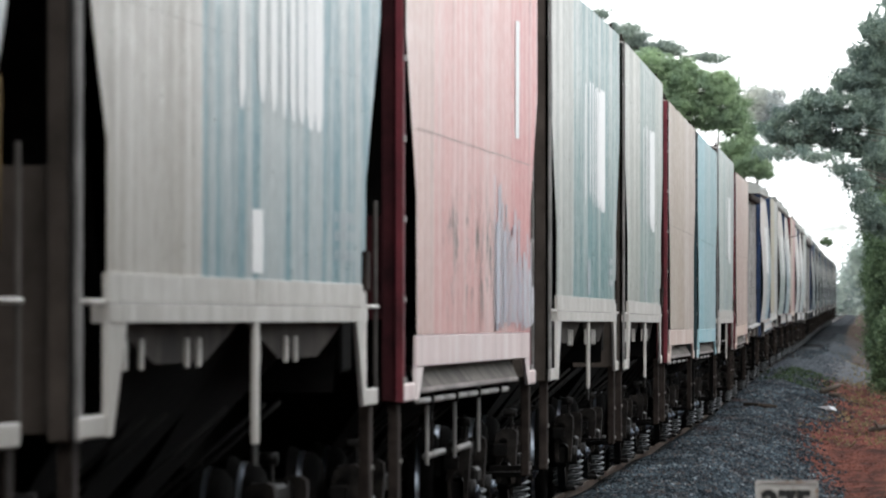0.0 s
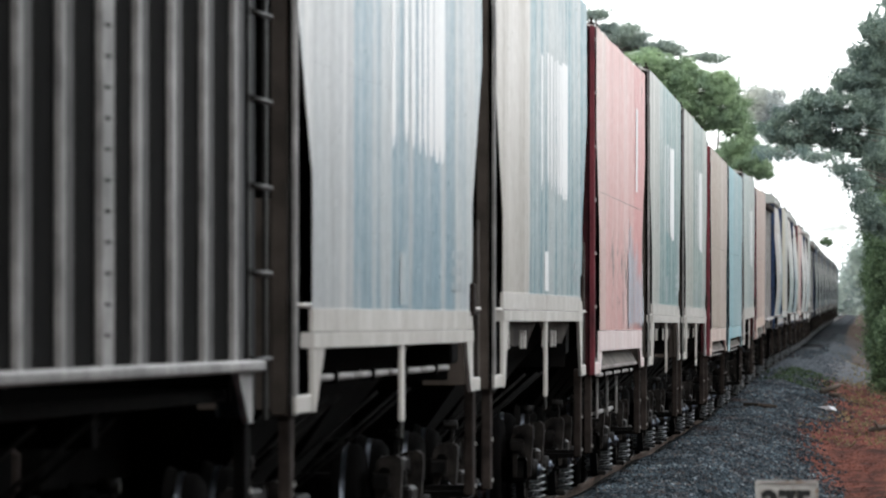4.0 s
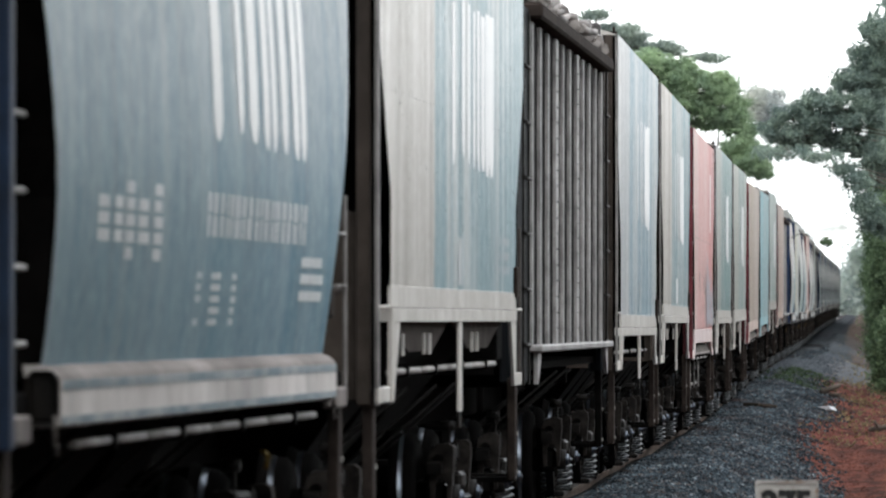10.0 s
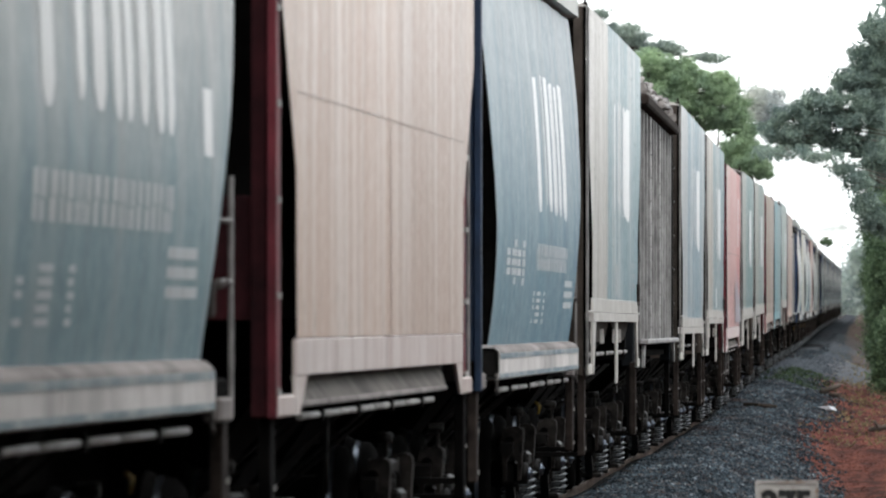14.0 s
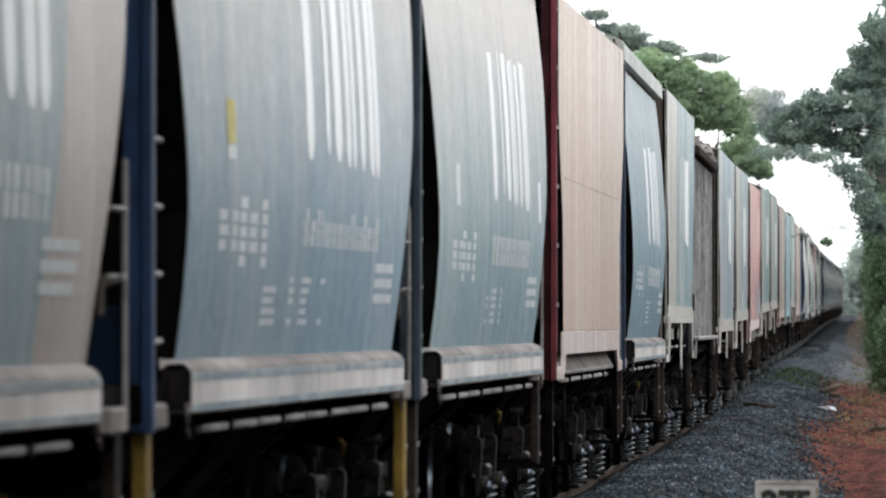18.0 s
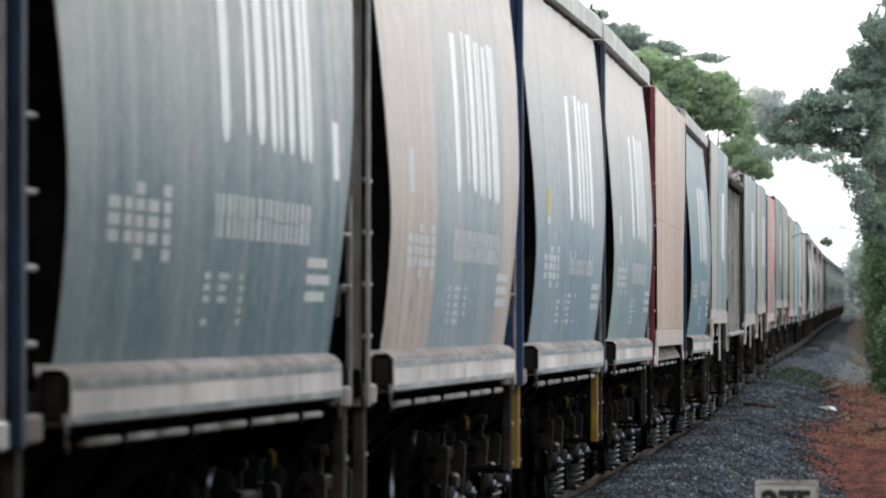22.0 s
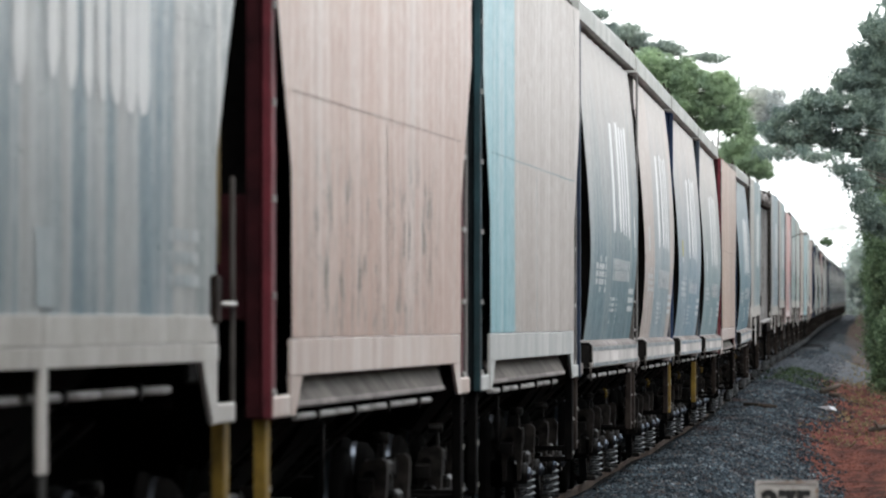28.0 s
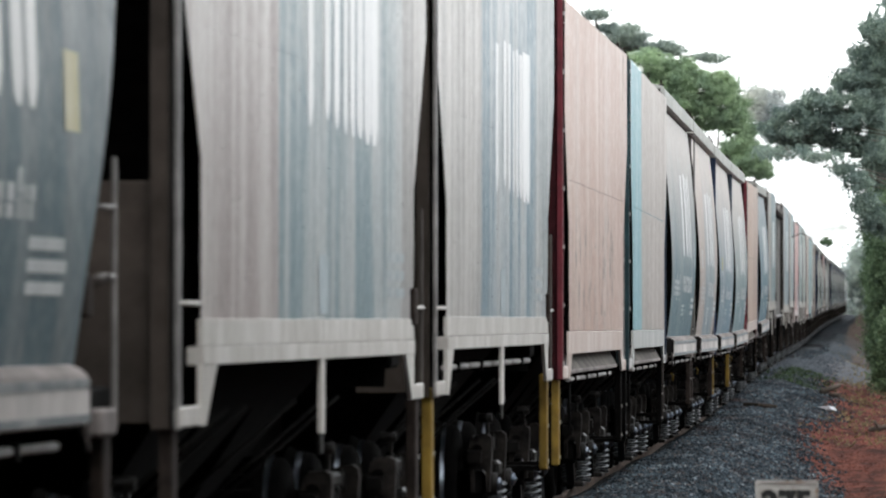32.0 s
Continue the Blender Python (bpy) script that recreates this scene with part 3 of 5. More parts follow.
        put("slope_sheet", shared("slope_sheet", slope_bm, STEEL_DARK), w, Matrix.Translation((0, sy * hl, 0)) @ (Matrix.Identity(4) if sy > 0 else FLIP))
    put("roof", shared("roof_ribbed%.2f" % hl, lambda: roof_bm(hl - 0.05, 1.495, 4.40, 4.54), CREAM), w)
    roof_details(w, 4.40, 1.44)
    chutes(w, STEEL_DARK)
    if chute:
        for a, c in ((yn + 0.65, mid - 0.15), (mid + 0.15, yf - 0.65)):
            h = (c - a) * 0.32
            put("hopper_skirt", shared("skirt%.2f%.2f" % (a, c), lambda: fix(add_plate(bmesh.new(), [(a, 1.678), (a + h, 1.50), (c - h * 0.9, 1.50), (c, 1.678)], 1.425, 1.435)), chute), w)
    rib = shared("chute_rib" + stripe.name, lambda: box(1.425, 1.44, -0.045, 0.045, 1.50, 1.63), stripe)
    for y in (-4.6, -4.0, -2.2, -1.7, 1.0, 2.4, 2.9) if chute else ():
        put("chute_bracket", rib, w, Matrix.Translation((0.012, y - 0.4, -0.02)))
    if pipe:
        pipe_run(w, 1.385, 1.42, -5.2, 4.8)
    underframe(w, hl)
    if mark:
        emblem(w, surf, -0.95, 2.68 if seed != 2 else 2.57, 1.08, fat=1.25)
        bm = bmesh.new()
        strokes(bm, surf, -0.30, 0.28, 1.915 - low, 2.22 - low)
        part("white_panel", bm, MARK if seed == 14 else MARK_DIM, w)
        tagged(part("small_stencil", bars(surf, 4.1, 2.21 - low, 6, 0.2, (0.17, 0.055), 3, 0.10, seed), MARK_DIM, w), kind="stuff")
    return w


def smooth_hopper(label, hl, colors, cuts, post, step=None, pipe=True, lower=None, smudge=None):
    w = empty("hopper_wagon")
    tagged(w, label, "rail wagon", "wagons of the freight train")
    step = step or STEEL_DARK
    colors = [tuple(0.97 * c for c in one) for one in colors]
    zone = zones_of(cuts)
    pitch = 0.5
    yn, yf = -hl + 1.0, hl - 1.0

    def surf(y, z):
        q = (y / pitch) % 1.0
        return 1.50 + 0.005 * math.cos(2 * math.pi * q) + 0.004 * math.sin(y * 1.9 + z)

    bm = bmesh.new()
    ys = [yn + (yf - yn) * i / 100 for i in range(101)]
    flat_grid(bm, surf, ys, lambda y: (1.602, 2.84), 3, zone)
    flat_grid(bm, lambda y, z: surf(y, z) + 0.002, ys, lambda y: (2.84, 4.28), 6, zone)
    for sy, e in ((-1, yn), (1, yf)):
        o = sy * (hl - 0.05)
        reach = abs(o - e)
        vs = [bm.verts.new(p) for p in ((1.505, e, 2.41), (1.51, o, 2.41 + reach), (1.51, o, 4.0), (1.51, o, 4.28), (1.51, e, 4.28), (1.51, e, 4.0))]
        for q in ((0, 1, 2, 5), (5, 2, 3, 4)):
            f = bm.faces.new([vs[i] for i in q])
            f.material_index = zone(sy * 6.5)
    fix(bm)
    o = part("side_sheet", bm, [paint(c, 0.34, 0.36, smudge=smudge, ribs=pitch) for c in colors], w, "smooth dusty side sheet with welded seams")
    same("side_sheet", o, w, FLIP)
    mid = (yn + yf) / 2
    seam = paint(tuple(0.62 * c for c in colors[0]), 0.5, 0.5)
    for y0, y1, z0, z1 in ((yn, yf, 2.834, 2.842), (mid - 0.02, mid + 0.02, 1.61, 2.83)):
        bm = bmesh.new()
        strokes(bm, surf, y0, y1, z0, z1)
        part("weld_seam", bm, seam, w)
    lo = lower or colors[0]
    lp = paint(lo, 0.4, 0.55)
    for a, c in ((yn, yn + 2.4), (yn + 2.41, mid - 0.005), (mid + 0.005, yf - 2.4), (yf - 2.39, yf)):
        part("lower_strip", box(1.485, 1.506, a, c, 1.412, 1.597, bevel=0.004), lp, w)
    sl = bmesh.new()
    sl.faces.new([sl.verts.new(p) for p in ((1.40, yn + 0.75, 1.410), (1.40, yf - 0.75, 1.410), (1.495, yf - 1.4, 1.282), (1.495, yn + 0.25, 1.282))])
    part("under_slope", sl, SLOPE, w, "dusty sloping sill sheet")
    part("under_edge", box(1.47, 1.502, yn + 0.2, yf - 1.4, 1.250, 1.281, bevel=0.006), LEDGE, w)
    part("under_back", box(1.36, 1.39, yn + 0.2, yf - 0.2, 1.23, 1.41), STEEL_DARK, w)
    for sy, e in ((-1, yn), (1, yf)):
        leg = add_plate(bmesh.new(), [(e, 1.41), (e, 1.215), (e - sy * 0.2, 1.215), (e - sy * 0.62, 1.41)], 1.485, 1.505)
        part("end_leg", fix(leg), lp, w)
        part("corner_sill", box(1.475, 1.50, min(e + sy * 0.01, sy * (hl - 0.06)), max(e + sy * 0.01, sy * (hl - 0.06)), 1.21, 1.32, bevel=0.012), lp, w)
        bulkhead(w, sy, SHADED_WEB.get(post.name, post), post, hl, top=4.28, rivets=True, style="pale", pole=4.2, foot=1.69)
        ip = put("inner_post", shared("inner_post" + post.name, lambda: box(1.455, 1.475, -0.07, 0.07, 1.33, 4.2), post), w, Matrix.Translation((0, e + sy * 0.62, 0)))
        if sy > 0:
            for k in range(7):
                put("rivet", shared("front_rivet", lambda: box(1.474, 1.492, -0.10, 0.10, -0.016, 0.016), BOLT), ip, Matrix.Translation((0, 0, 1.34 + 0.47 * k)))
        end_step(w, sy, step if sy < 0 or step is not YELLOW else STEEL_DARK, hl - 0.2)
    # black block inside the body, filling the end gaps with painted shade
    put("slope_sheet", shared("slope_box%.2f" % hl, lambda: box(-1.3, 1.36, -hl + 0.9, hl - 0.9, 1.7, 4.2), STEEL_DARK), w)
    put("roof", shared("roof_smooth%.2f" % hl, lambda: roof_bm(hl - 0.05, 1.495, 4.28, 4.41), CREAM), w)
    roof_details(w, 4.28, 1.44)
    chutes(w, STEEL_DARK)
    if pipe:
        pipe_run(w, 1.20, 1.46, -5.4, 3.9)
    put("hang_rod", shared("hang_rod", lambda: tube((1.36, -2.6, 0.75), (1.36, -2.6, 1.25), 0.014), ROD), w)
    underframe(w, hl)
    return w


def bulge(z):
    """How far the curved side lies out at height z."""
    d = z - 2.40
    return 1.548 - (0.085 * d * d if d < 0 else 0.030 * d * d + 0.018 * d)


def curved_hopper(label, hl, colors, cuts, post, step=None, seed=1, plinth=None, smudge=None):
    w = empty("hopper_wagon")
    tagged(w, label, "rail wagon", "wagons of the freight train")
    zone = zones_of(cuts)
    step = step or RUST
    plinth = plinth or PLINTH

    def ends(z, sy):
        if sy < 0:
            return hl - 1.02 + 0.62 * max(0.0, min(1.0, (z - 2.2) / 1.5)) ** 1.1
        return hl - 1.40 + 1.25 * max(0.0, min(1.0, (z - 1.75) / 1.7)) ** 1.1

    def surf(y, z):
        return bulge(z) + 0.006 * math.sin(y * 4.2) + 0.002 * math.sin(y * 9.1 + 1)

    bm = bmesh.new()
    rows, cols = 16, 108
    g = []
    for j in range(rows + 1):
        z = 1.49 + (4.20 - 1.49) * j / rows
        a, b = -ends(z, -1), ends(z, 1)
        g.append([bm.verts.new((surf(a + (b - a) * i / cols, z), a + (b - a) * i / cols, z)) for i in range(cols + 1)])
    for j in range(rows):
        for i in range(cols):
            f = bm.faces.new((g[j][i], g[j][i + 1], g[j + 1][i + 1], g[j + 1][i]))
            f.material_index = zone(-hl + 2 * hl * (i + 0.5) / cols)
            f.smooth = True
    fix(bm)
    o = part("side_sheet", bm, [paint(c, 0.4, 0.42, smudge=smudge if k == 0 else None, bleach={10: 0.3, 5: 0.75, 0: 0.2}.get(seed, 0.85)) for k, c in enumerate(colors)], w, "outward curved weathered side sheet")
    same("side_sheet", o, w, FLIP)
    # end sheets of the tub follow the curve
    def tub_end_bm(want):
        bm = bmesh.new()
        for sy in (-1, 1):
            if sy != want:
                continue
            ring = [(bulge(1.46 + 2.78 * j / 12) - 0.012, 1.46 + 2.78 * j / 12) for j in range(13)]
            vs = [bm.verts.new((x, sy * ends(z, sy), z)) for x, z in ring] + [bm.verts.new((-x, sy * ends(z, sy), z)) for x, z in ring[::-1]]
            for j in range(12):
                bm.faces.new((vs[j], vs[j + 1], vs[24 - j], vs[25 - j]))
        return fix(bm)
    for sy in (-1, 1):
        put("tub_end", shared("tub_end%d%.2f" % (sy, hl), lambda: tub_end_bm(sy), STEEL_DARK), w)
    # plinth: ledge and upright face in two lengths
    pl = bmesh.new()
    pn, pf = -hl + 0.95, hl - 1.62
    for a, b in ((pn, -0.012), (0.012, pf)):
        prof = [(1.42, 1.522), (1.49, 1.518), (1.53, 1.505), (1.558, 1.482), (1.57, 1.455), (1.57, 1.305), (1.545, 1.280), (1.46, 1.280)]
        va = [pl.verts.new((x, a, z)) for x, z in prof]
        vb = [pl.verts.new((x, b, z)) for x, z in prof]
        for i in range(8):
            f = pl.faces.new((va[i], va[(i + 1) % 8], vb[(i + 1) % 8], vb[i]))
            f.material_index = 1 if i < 4 else 0
        pl.faces.new(va)
        pl.faces.new(vb[::-1])
    fix(pl)
    o = part("plinth", pl, [plinth, LEDGE], w, "pale ledge-topped side plinth")
    same("plinth", o, w, FLIP)
    part("plinth_end", box(1.43, 1.562, pn - 0.02, pn - 0.003, 1.285, 1.50, bevel=0.03), FRAME_GREY, w)
    band = paint(tuple(0.5 * c + 0.11 for c in colors[1]), 0.4, 0.6)
    bd = bmesh.new()
    add_box(bd, 1.565, 1.573, pn + 0.02, pf - 0.02, 1.425, 1.462)
    part("plinth_band", bd, band, w)
    part("plinth_band", box(1.565, 1.573, pn + 0.02, pf - 0.02, 1.292, 1.325), band, w)
    for sy in (-1, 1):
        e = pn - 0.05 if sy < 0 else pf + 0.05
        part("plinth_hook", add_tube(tube((1.55, e, 1.33), (1.55, e, 1.23), 0.011, 8), (1.55, e, 1.23), (1.55, e + 0.06, 1.18), 0.010, 8), GREY_POST, w)
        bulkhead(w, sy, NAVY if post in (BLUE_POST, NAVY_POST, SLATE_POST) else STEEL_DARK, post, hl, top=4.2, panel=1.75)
        part("end_platform", box(0.9, 1.45, min(e, sy * hl), max(e, sy * hl), 1.26, 1.42, bevel=0.015), STEEL_DARK, w)
        put("corner_bracket", shared("corner_bracket", lambda: box(1.40, 1.495, -0.24, 0.24, 1.22, 1.335, bevel=0.015), LEDGE), w, Matrix.Translation((0, sy * (hl - 0.40), 0)))
        if sy < 0:
            rung = shared("rung", lambda: tube((1.45, -0.62, 0), (1.45, 0.0, 0), 0.014, 8), BOLT)
            for k in range(4):
                put("rung", rung, w, Matrix.Translation((0, -hl + 0.72, 1.60 + 0.29 * k)))
        end_step(w, sy, step, hl - 0.2, 0.60)
    # roof with a thick eaves moulding
    def eave_bm():
        bm = bmesh.new()
        prof = [(1.30, 4.225), (1.49, 4.235), (1.488, 4.385), (1.45, 4.435), (1.25, 4.48), (-1.25, 4.48), (-1.45, 4.435), (-1.488, 4.385), (-1.49, 4.235), (-1.30, 4.225)]
        a = [bm.verts.new((x, -hl - 0.1, z)) for x, z in prof]
        b = [bm.verts.new((x, hl + 0.1, z)) for x, z in prof]
        for i in range(10):
            bm.faces.new((a[i], a[(i + 1) % 10], b[(i + 1) % 10], b[i]))
        bm.faces.new(a)
        bm.faces.new(b[::-1])
        return fix(bm)
    put("roof", shared("roof_eave%.2f" % hl, eave_bm, paint((0.33, 0.34, 0.315), 0.45)), w, None, "grey roof with rounded eaves")
    roof_details(w, 4.42, 1.42)
    chutes(w, STEEL_DARK)
    pipe_run(w, 1.205, 1.50, -5.2, 4.9)
    put("hand_valve", shared("hand_valve", lambda: add_tube(tube((1.28, 4.6, 0.93), (1.29, 4.6, 1.00), 0.013, 8), (1.29, 4.6, 1.00), (1.265, 4.55, 1.025), 0.013, 8), YELLOW), w)
    part("latch", add_tube(box(1.44, 1.50, hl - 1.15, hl - 0.95, 1.70, 1.88, bevel=0.015), (1.485, hl - 0.95, 1.83), (1.485, hl - 0.35, 1.865), 0.016, 8), RUST, w)
    underframe(w, hl)
    on = surf
    emblem(w, on, -0.3, 2.50, 1.12, 1.06)
    for (y0, y1, z0, z1), mat in SMALL_MARKS.get(seed, ()):
        bm = bmesh.new()
        strokes(bm, on, y0, y1, z0, z1)
        part("painted_mark", fix(bm), mat, w, "small upright painted mark")
    block = bmesh.new()
    rnd = random.Random(seed + 1)
    for col, rows in enumerate(((0, 1, 2), (0, 1, 2), (-1, 0, 1, 2, 3), (0, 1, 2), (-1, 0, 1, 2, 3))):
        for r in rows:
            y0 = -4.65 + 0.47 * col
            strokes(block, on, y0, y0 + 0.32 * rnd.uniform(0.85, 1.1), 2.145 - 0.068 * r, 2.195 - 0.068 * r)
    small = bmesh.new()
    for r in range(5):
        for col, (y0, wide) in enumerate(((-0.95, 0.28), (-0.25, 0.36), (0.55, 0.24)) if seed != 7 else ((-2.5, 0.85), (-1.2, 0.3), (-0.45, 0.42), (0.5, 0.3))):
            if rnd.random() < 0.86:
                strokes(small, on, y0, y0 + wide * rnd.uniform(0.7, 1.0), 1.875 - 0.052 * r, 1.905 - 0.052 * r)
    line = bmesh.new()
    y = -0.6
    while y < 3.95:
        wide = rnd.uniform(0.11, 0.18)
        tall = 0.20 if seed in (5, 6, 8, 10) else rnd.choice((0.13, 0.13, 0.19))
        cut = rnd.uniform(0.44, 0.56)
        strokes(line, on, y, y + wide * rnd.uniform(0.7, 1.0), 2.065, 2.065 + tall * cut - 0.004)
        strokes(line, on, y + wide * rnd.uniform(0.0, 0.3), y + wide, 2.065 + tall * cut + 0.004, 2.065 + tall)
        y += wide + 0.085
    for name, bm in (("number_line", line), ("stencil_block", block), ("small_stencil", small), ("stacked_stencil", bars(on, 3.9, 1.955, 1, 0.5, (1.15, 0.05), 3, 0.085, seed + 3))):
        tagged(part(name, bm, STENCIL, w), kind="stuff")
    return w


def gondola(label, hl, rib=None, sheet=None, rim=True, light=None, top=4.02, hood=None):
    """High-sided open wagon: close upright ribs on a sunk sheet."""
    w = empty("gondola_wagon")
    tagged(w, label, "rail wagon", "wagons of the freight train")
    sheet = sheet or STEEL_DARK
    rib = rib or BLACK_RIB
    cap = rib
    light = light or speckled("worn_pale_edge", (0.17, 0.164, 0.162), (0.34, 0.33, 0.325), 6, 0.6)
    yn, yf = -hl + 1.85, hl - 0.65
    o = part("side_sheet", box(1.34, 1.40, yn, yf, 1.48, top), sheet, w)
    same("side_sheet", o, w, FLIP)
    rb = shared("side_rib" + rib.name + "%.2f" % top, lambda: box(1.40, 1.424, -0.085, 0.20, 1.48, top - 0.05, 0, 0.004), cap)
    # pale strip puts the light on each rib's rear face into colour
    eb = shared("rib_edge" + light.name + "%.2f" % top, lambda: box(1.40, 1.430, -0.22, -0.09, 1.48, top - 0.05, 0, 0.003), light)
    n = 11
    for i in range(n):
        y = yn + 0.25 + (yf - yn - 0.5) * i / (n - 1)
        if i in (3, 6):
            def holed():
                bm = box(1.40, 1.432, -0.20, 0.20, 1.48, top - 0.05, bevel=0.004)
                z = 1.62
                while z < top - 0.15:
                    add_box(bm, 1.431, 1.434, -0.12, 0.06, z, z + 0.014, 1)
                    z += 0.128
                return bm
            put("pierced_rib", shared("pierced_rib" + light.name + "%.2f" % top, holed, [light, STEEL_DARK]), w, Matrix.Translation((0, y, 0)), "pale rib with a row of dark slots")
        else:
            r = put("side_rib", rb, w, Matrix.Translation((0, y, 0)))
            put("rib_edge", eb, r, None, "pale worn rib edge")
    o = part("bottom_flange", box(1.30, 1.52, yn - 0.1, yf + 0.1, 1.445, 1.50, bevel=0.012), light, w, "pale bottom flange")
    same("bottom_flange", o, w, FLIP)
    o = part("top_rail", box(1.28, 1.52, yn - 0.15, yf + 0.15, top - 0.03, top + 0.09, bevel=0.02), RUST, w)
    same("top_rail", o, w, FLIP)
    for sy, e in ((-1, yn), (1, yf)):
        part("end_sheet", box(-1.36, 1.36, e - 0.04, e + 0.04, 1.3, top), sheet, w)
        part("corner_post", box(1.28, 1.41, min(e + sy * 0.06, sy * hl), max(e + sy * 0.06, sy * hl), 1.22, top + 0.05, bevel=0.015), LADDER_END if rim else sheet, w)
        part("end_bracket", fix(add_plate(bmesh.new(), [(e - sy * 0.05, 1.443), (e - sy * 0.05, 1.20), (e - sy * 0.2, 1.20), (e - sy * 0.7, 1.443)], 1.44, 1.47)), light, w)
        for q in (0.25, 1.05):
            part("ladder_rail", box(1.405, 1.425, e + sy * q - 0.05, e + sy * q + 0.05, 1.2, top, bevel=0.004), FRAME_GREY, w)
        end_step(w, sy, STEEL_DARK, hl - 0.15, x=1.36)
        for k in range(6):
            put("rung", shared("gondola_rung", lambda: add_box(tube((1.43, -0.45, 0), (1.43, 0.45, 0), 0.014, 8), 1.405, 1.432, -0.46, -0.42, -0.02, 0.02), FRAME_GREY), w, Matrix.Translation((0, e + sy * 0.72, 1.5 + 0.42 * k)))
    part("floor_plate", box(-1.34, 1.34, yn, yf, 1.3, 1.36), sheet, w)
    if rim:
        rnd = random.Random(5)
        bm = bmesh.new()
        for i in range(260):
            y, x = rnd.uniform(yn + 0.2, yf - 0.2), rnd.uniform(0.9, 1.46)
            z = top + 0.11 + 0.45 * (1.46 - x) + rnd.uniform(0, 0.10)
            a, c = rnd.uniform(0.08, 0.32), rnd.uniform(0.025, 0.075)
            add_tube(bm, (x, y - a, z), (x + rnd.uniform(-0.08, 0.08), y + a, z + rnd.uniform(-0.05, 0.08)), c, 6, 0, c * 0.7)
        tagged(part("scrap_load", bm, SCRAP, w, "tangled dark scrap heaped above the rim"), kind="stuff")
        part("inner_board", box(-1.30, 0.88, yn + 0.05, yf - 0.05, top - 0.4, top + 0.34, bevel=0.03), STEEL_DARK, w)
        part("end_board", box(-1.32, 1.40, yf - 0.1, yf + 0.12, top - 0.2, top + 0.42, bevel=0.02), rib, w)
    if hood:
        part("hood", roof_bm(hl - 0.4, 1.45, top + 0.05, top + 0.45), hood, w, "bright blue sheet hood")
    for y in (-2.5, 2.5):
        part("cross_bearer", box(-1.3, 1.3, y - 0.1, y + 0.1, 1.15, 1.31), STEEL_DARK, w)
    underframe(w, hl)
    return w


# weathered wagon colours
GREIGE, PALE = (0.455, 0.43, 0.405), (0.56, 0.565, 0.545)
ICE = (0.28, 0.385, 0.44)
SAGE, CYAN = (0.37, 0.435, 0.42), (0.31, 0.49, 0.54)
PINK, BRICK, SAND = (0.60, 0.48, 0.42), (0.47, 0.22, 0.235), (0.58, 0.475, 0.43)
RED_POST = speckled("dark_red_paint", (0.065, 0.007, 0.012), (0.15, 0.02, 0.03), 4, 0.6, gloss=0.3)
TEAL_POST = speckled("dark_teal_paint", (0.004, 0.016, 0.02), (0.011, 0.04, 0.048), 4, 0.6, gloss=0.3)
BLUE_POST = speckled("dark_blue_paint", (0.005, 0.016, 0.045), (0.012, 0.04, 0.115), 4, 0.6, gloss=0.3)
# dark copy of the blue paint, with the shade of the wagon end in it
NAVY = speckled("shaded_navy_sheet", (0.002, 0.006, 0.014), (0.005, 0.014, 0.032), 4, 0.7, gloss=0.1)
GREY_POST = speckled("grimy_grey_steel", (0.055, 0.049, 0.045), (0.17, 0.155, 0.145), 3, 0.7)
PLINTH = speckled("dusty_pale_plinth", (0.39, 0.365, 0.35), (0.55, 0.525, 0.505), 2.5, 0.8, gloss=0.25)
LEDGE = speckled("dusty_grey_ledge", (0.15, 0.136, 0.13), (0.27, 0.245, 0.235), 2.5, 0.95, gloss=0.08)
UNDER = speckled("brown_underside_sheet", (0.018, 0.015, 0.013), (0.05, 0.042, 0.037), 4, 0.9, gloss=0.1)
SKIRT = speckled("dusty_brown_skirt", (0.035, 0.031, 0.028), (0.085, 0.075, 0.068), 4, 0.85, gloss=0.2)
LADDER_END = speckled("dark_blue_grey_sheet", (0.0025, 0.003, 0.004), (0.009, 0.011, 0.0135), 3, 0.8, gloss=0.1)
SCRAP = speckled("mixed_scrap_metal", (0.02, 0.018, 0.017), (0.34, 0.31, 0.29), 3, 0.7)
SLATE_POST = speckled("slate_blue_paint", (0.016, 0.024, 0.036), (0.04, 0.056, 0.078), 4, 0.6, gloss=0.3)
NAVY_POST = speckled("navy_paint", (0.004, 0.010, 0.024), (0.010, 0.026, 0.06), 4, 0.6, gloss=0.3)
# shaded copies of the red and teal post paints for the recessed webs
SHADED_WEB = {RED_POST.name: speckled("grimy_maroon_web", (0.012, 0.003, 0.004), (0.04, 0.009, 0.011), 4, 0.8, gloss=0.1), TEAL_POST.name: speckled("grimy_dark_web", (0.004, 0.006, 0.007), (0.012, 0.017, 0.019), 4, 0.8, gloss=0.1)}
STILES = {"grey": STILE, "pale": STILE, "brown": SKIRT}
FLANGE = {GREY_POST.name: STILE, BROWN_END.name: STILE}
SMALL_MARKS = {5: (((5.1, 5.5, 2.42, 2.72), MARK),), 8: (((5.1, 5.5, 2.42, 2.72), MARK), ((-4.4, -4.15, 2.42, 2.68), STENCIL)), 6: (((-4.5, -4.25, 2.44, 2.69), STENCIL),),
               7: (((-4.36, -4.02, 2.50, 2.70), paint((0.50, 0.44, 0.14), 0.3)), ((-4.36, -4.04, 2.43, 2.49), STENCIL)), 0: (((4.75, 5.25, 2.42, 2.73), paint((0.58, 0.54, 0.34), 0.4)),)}

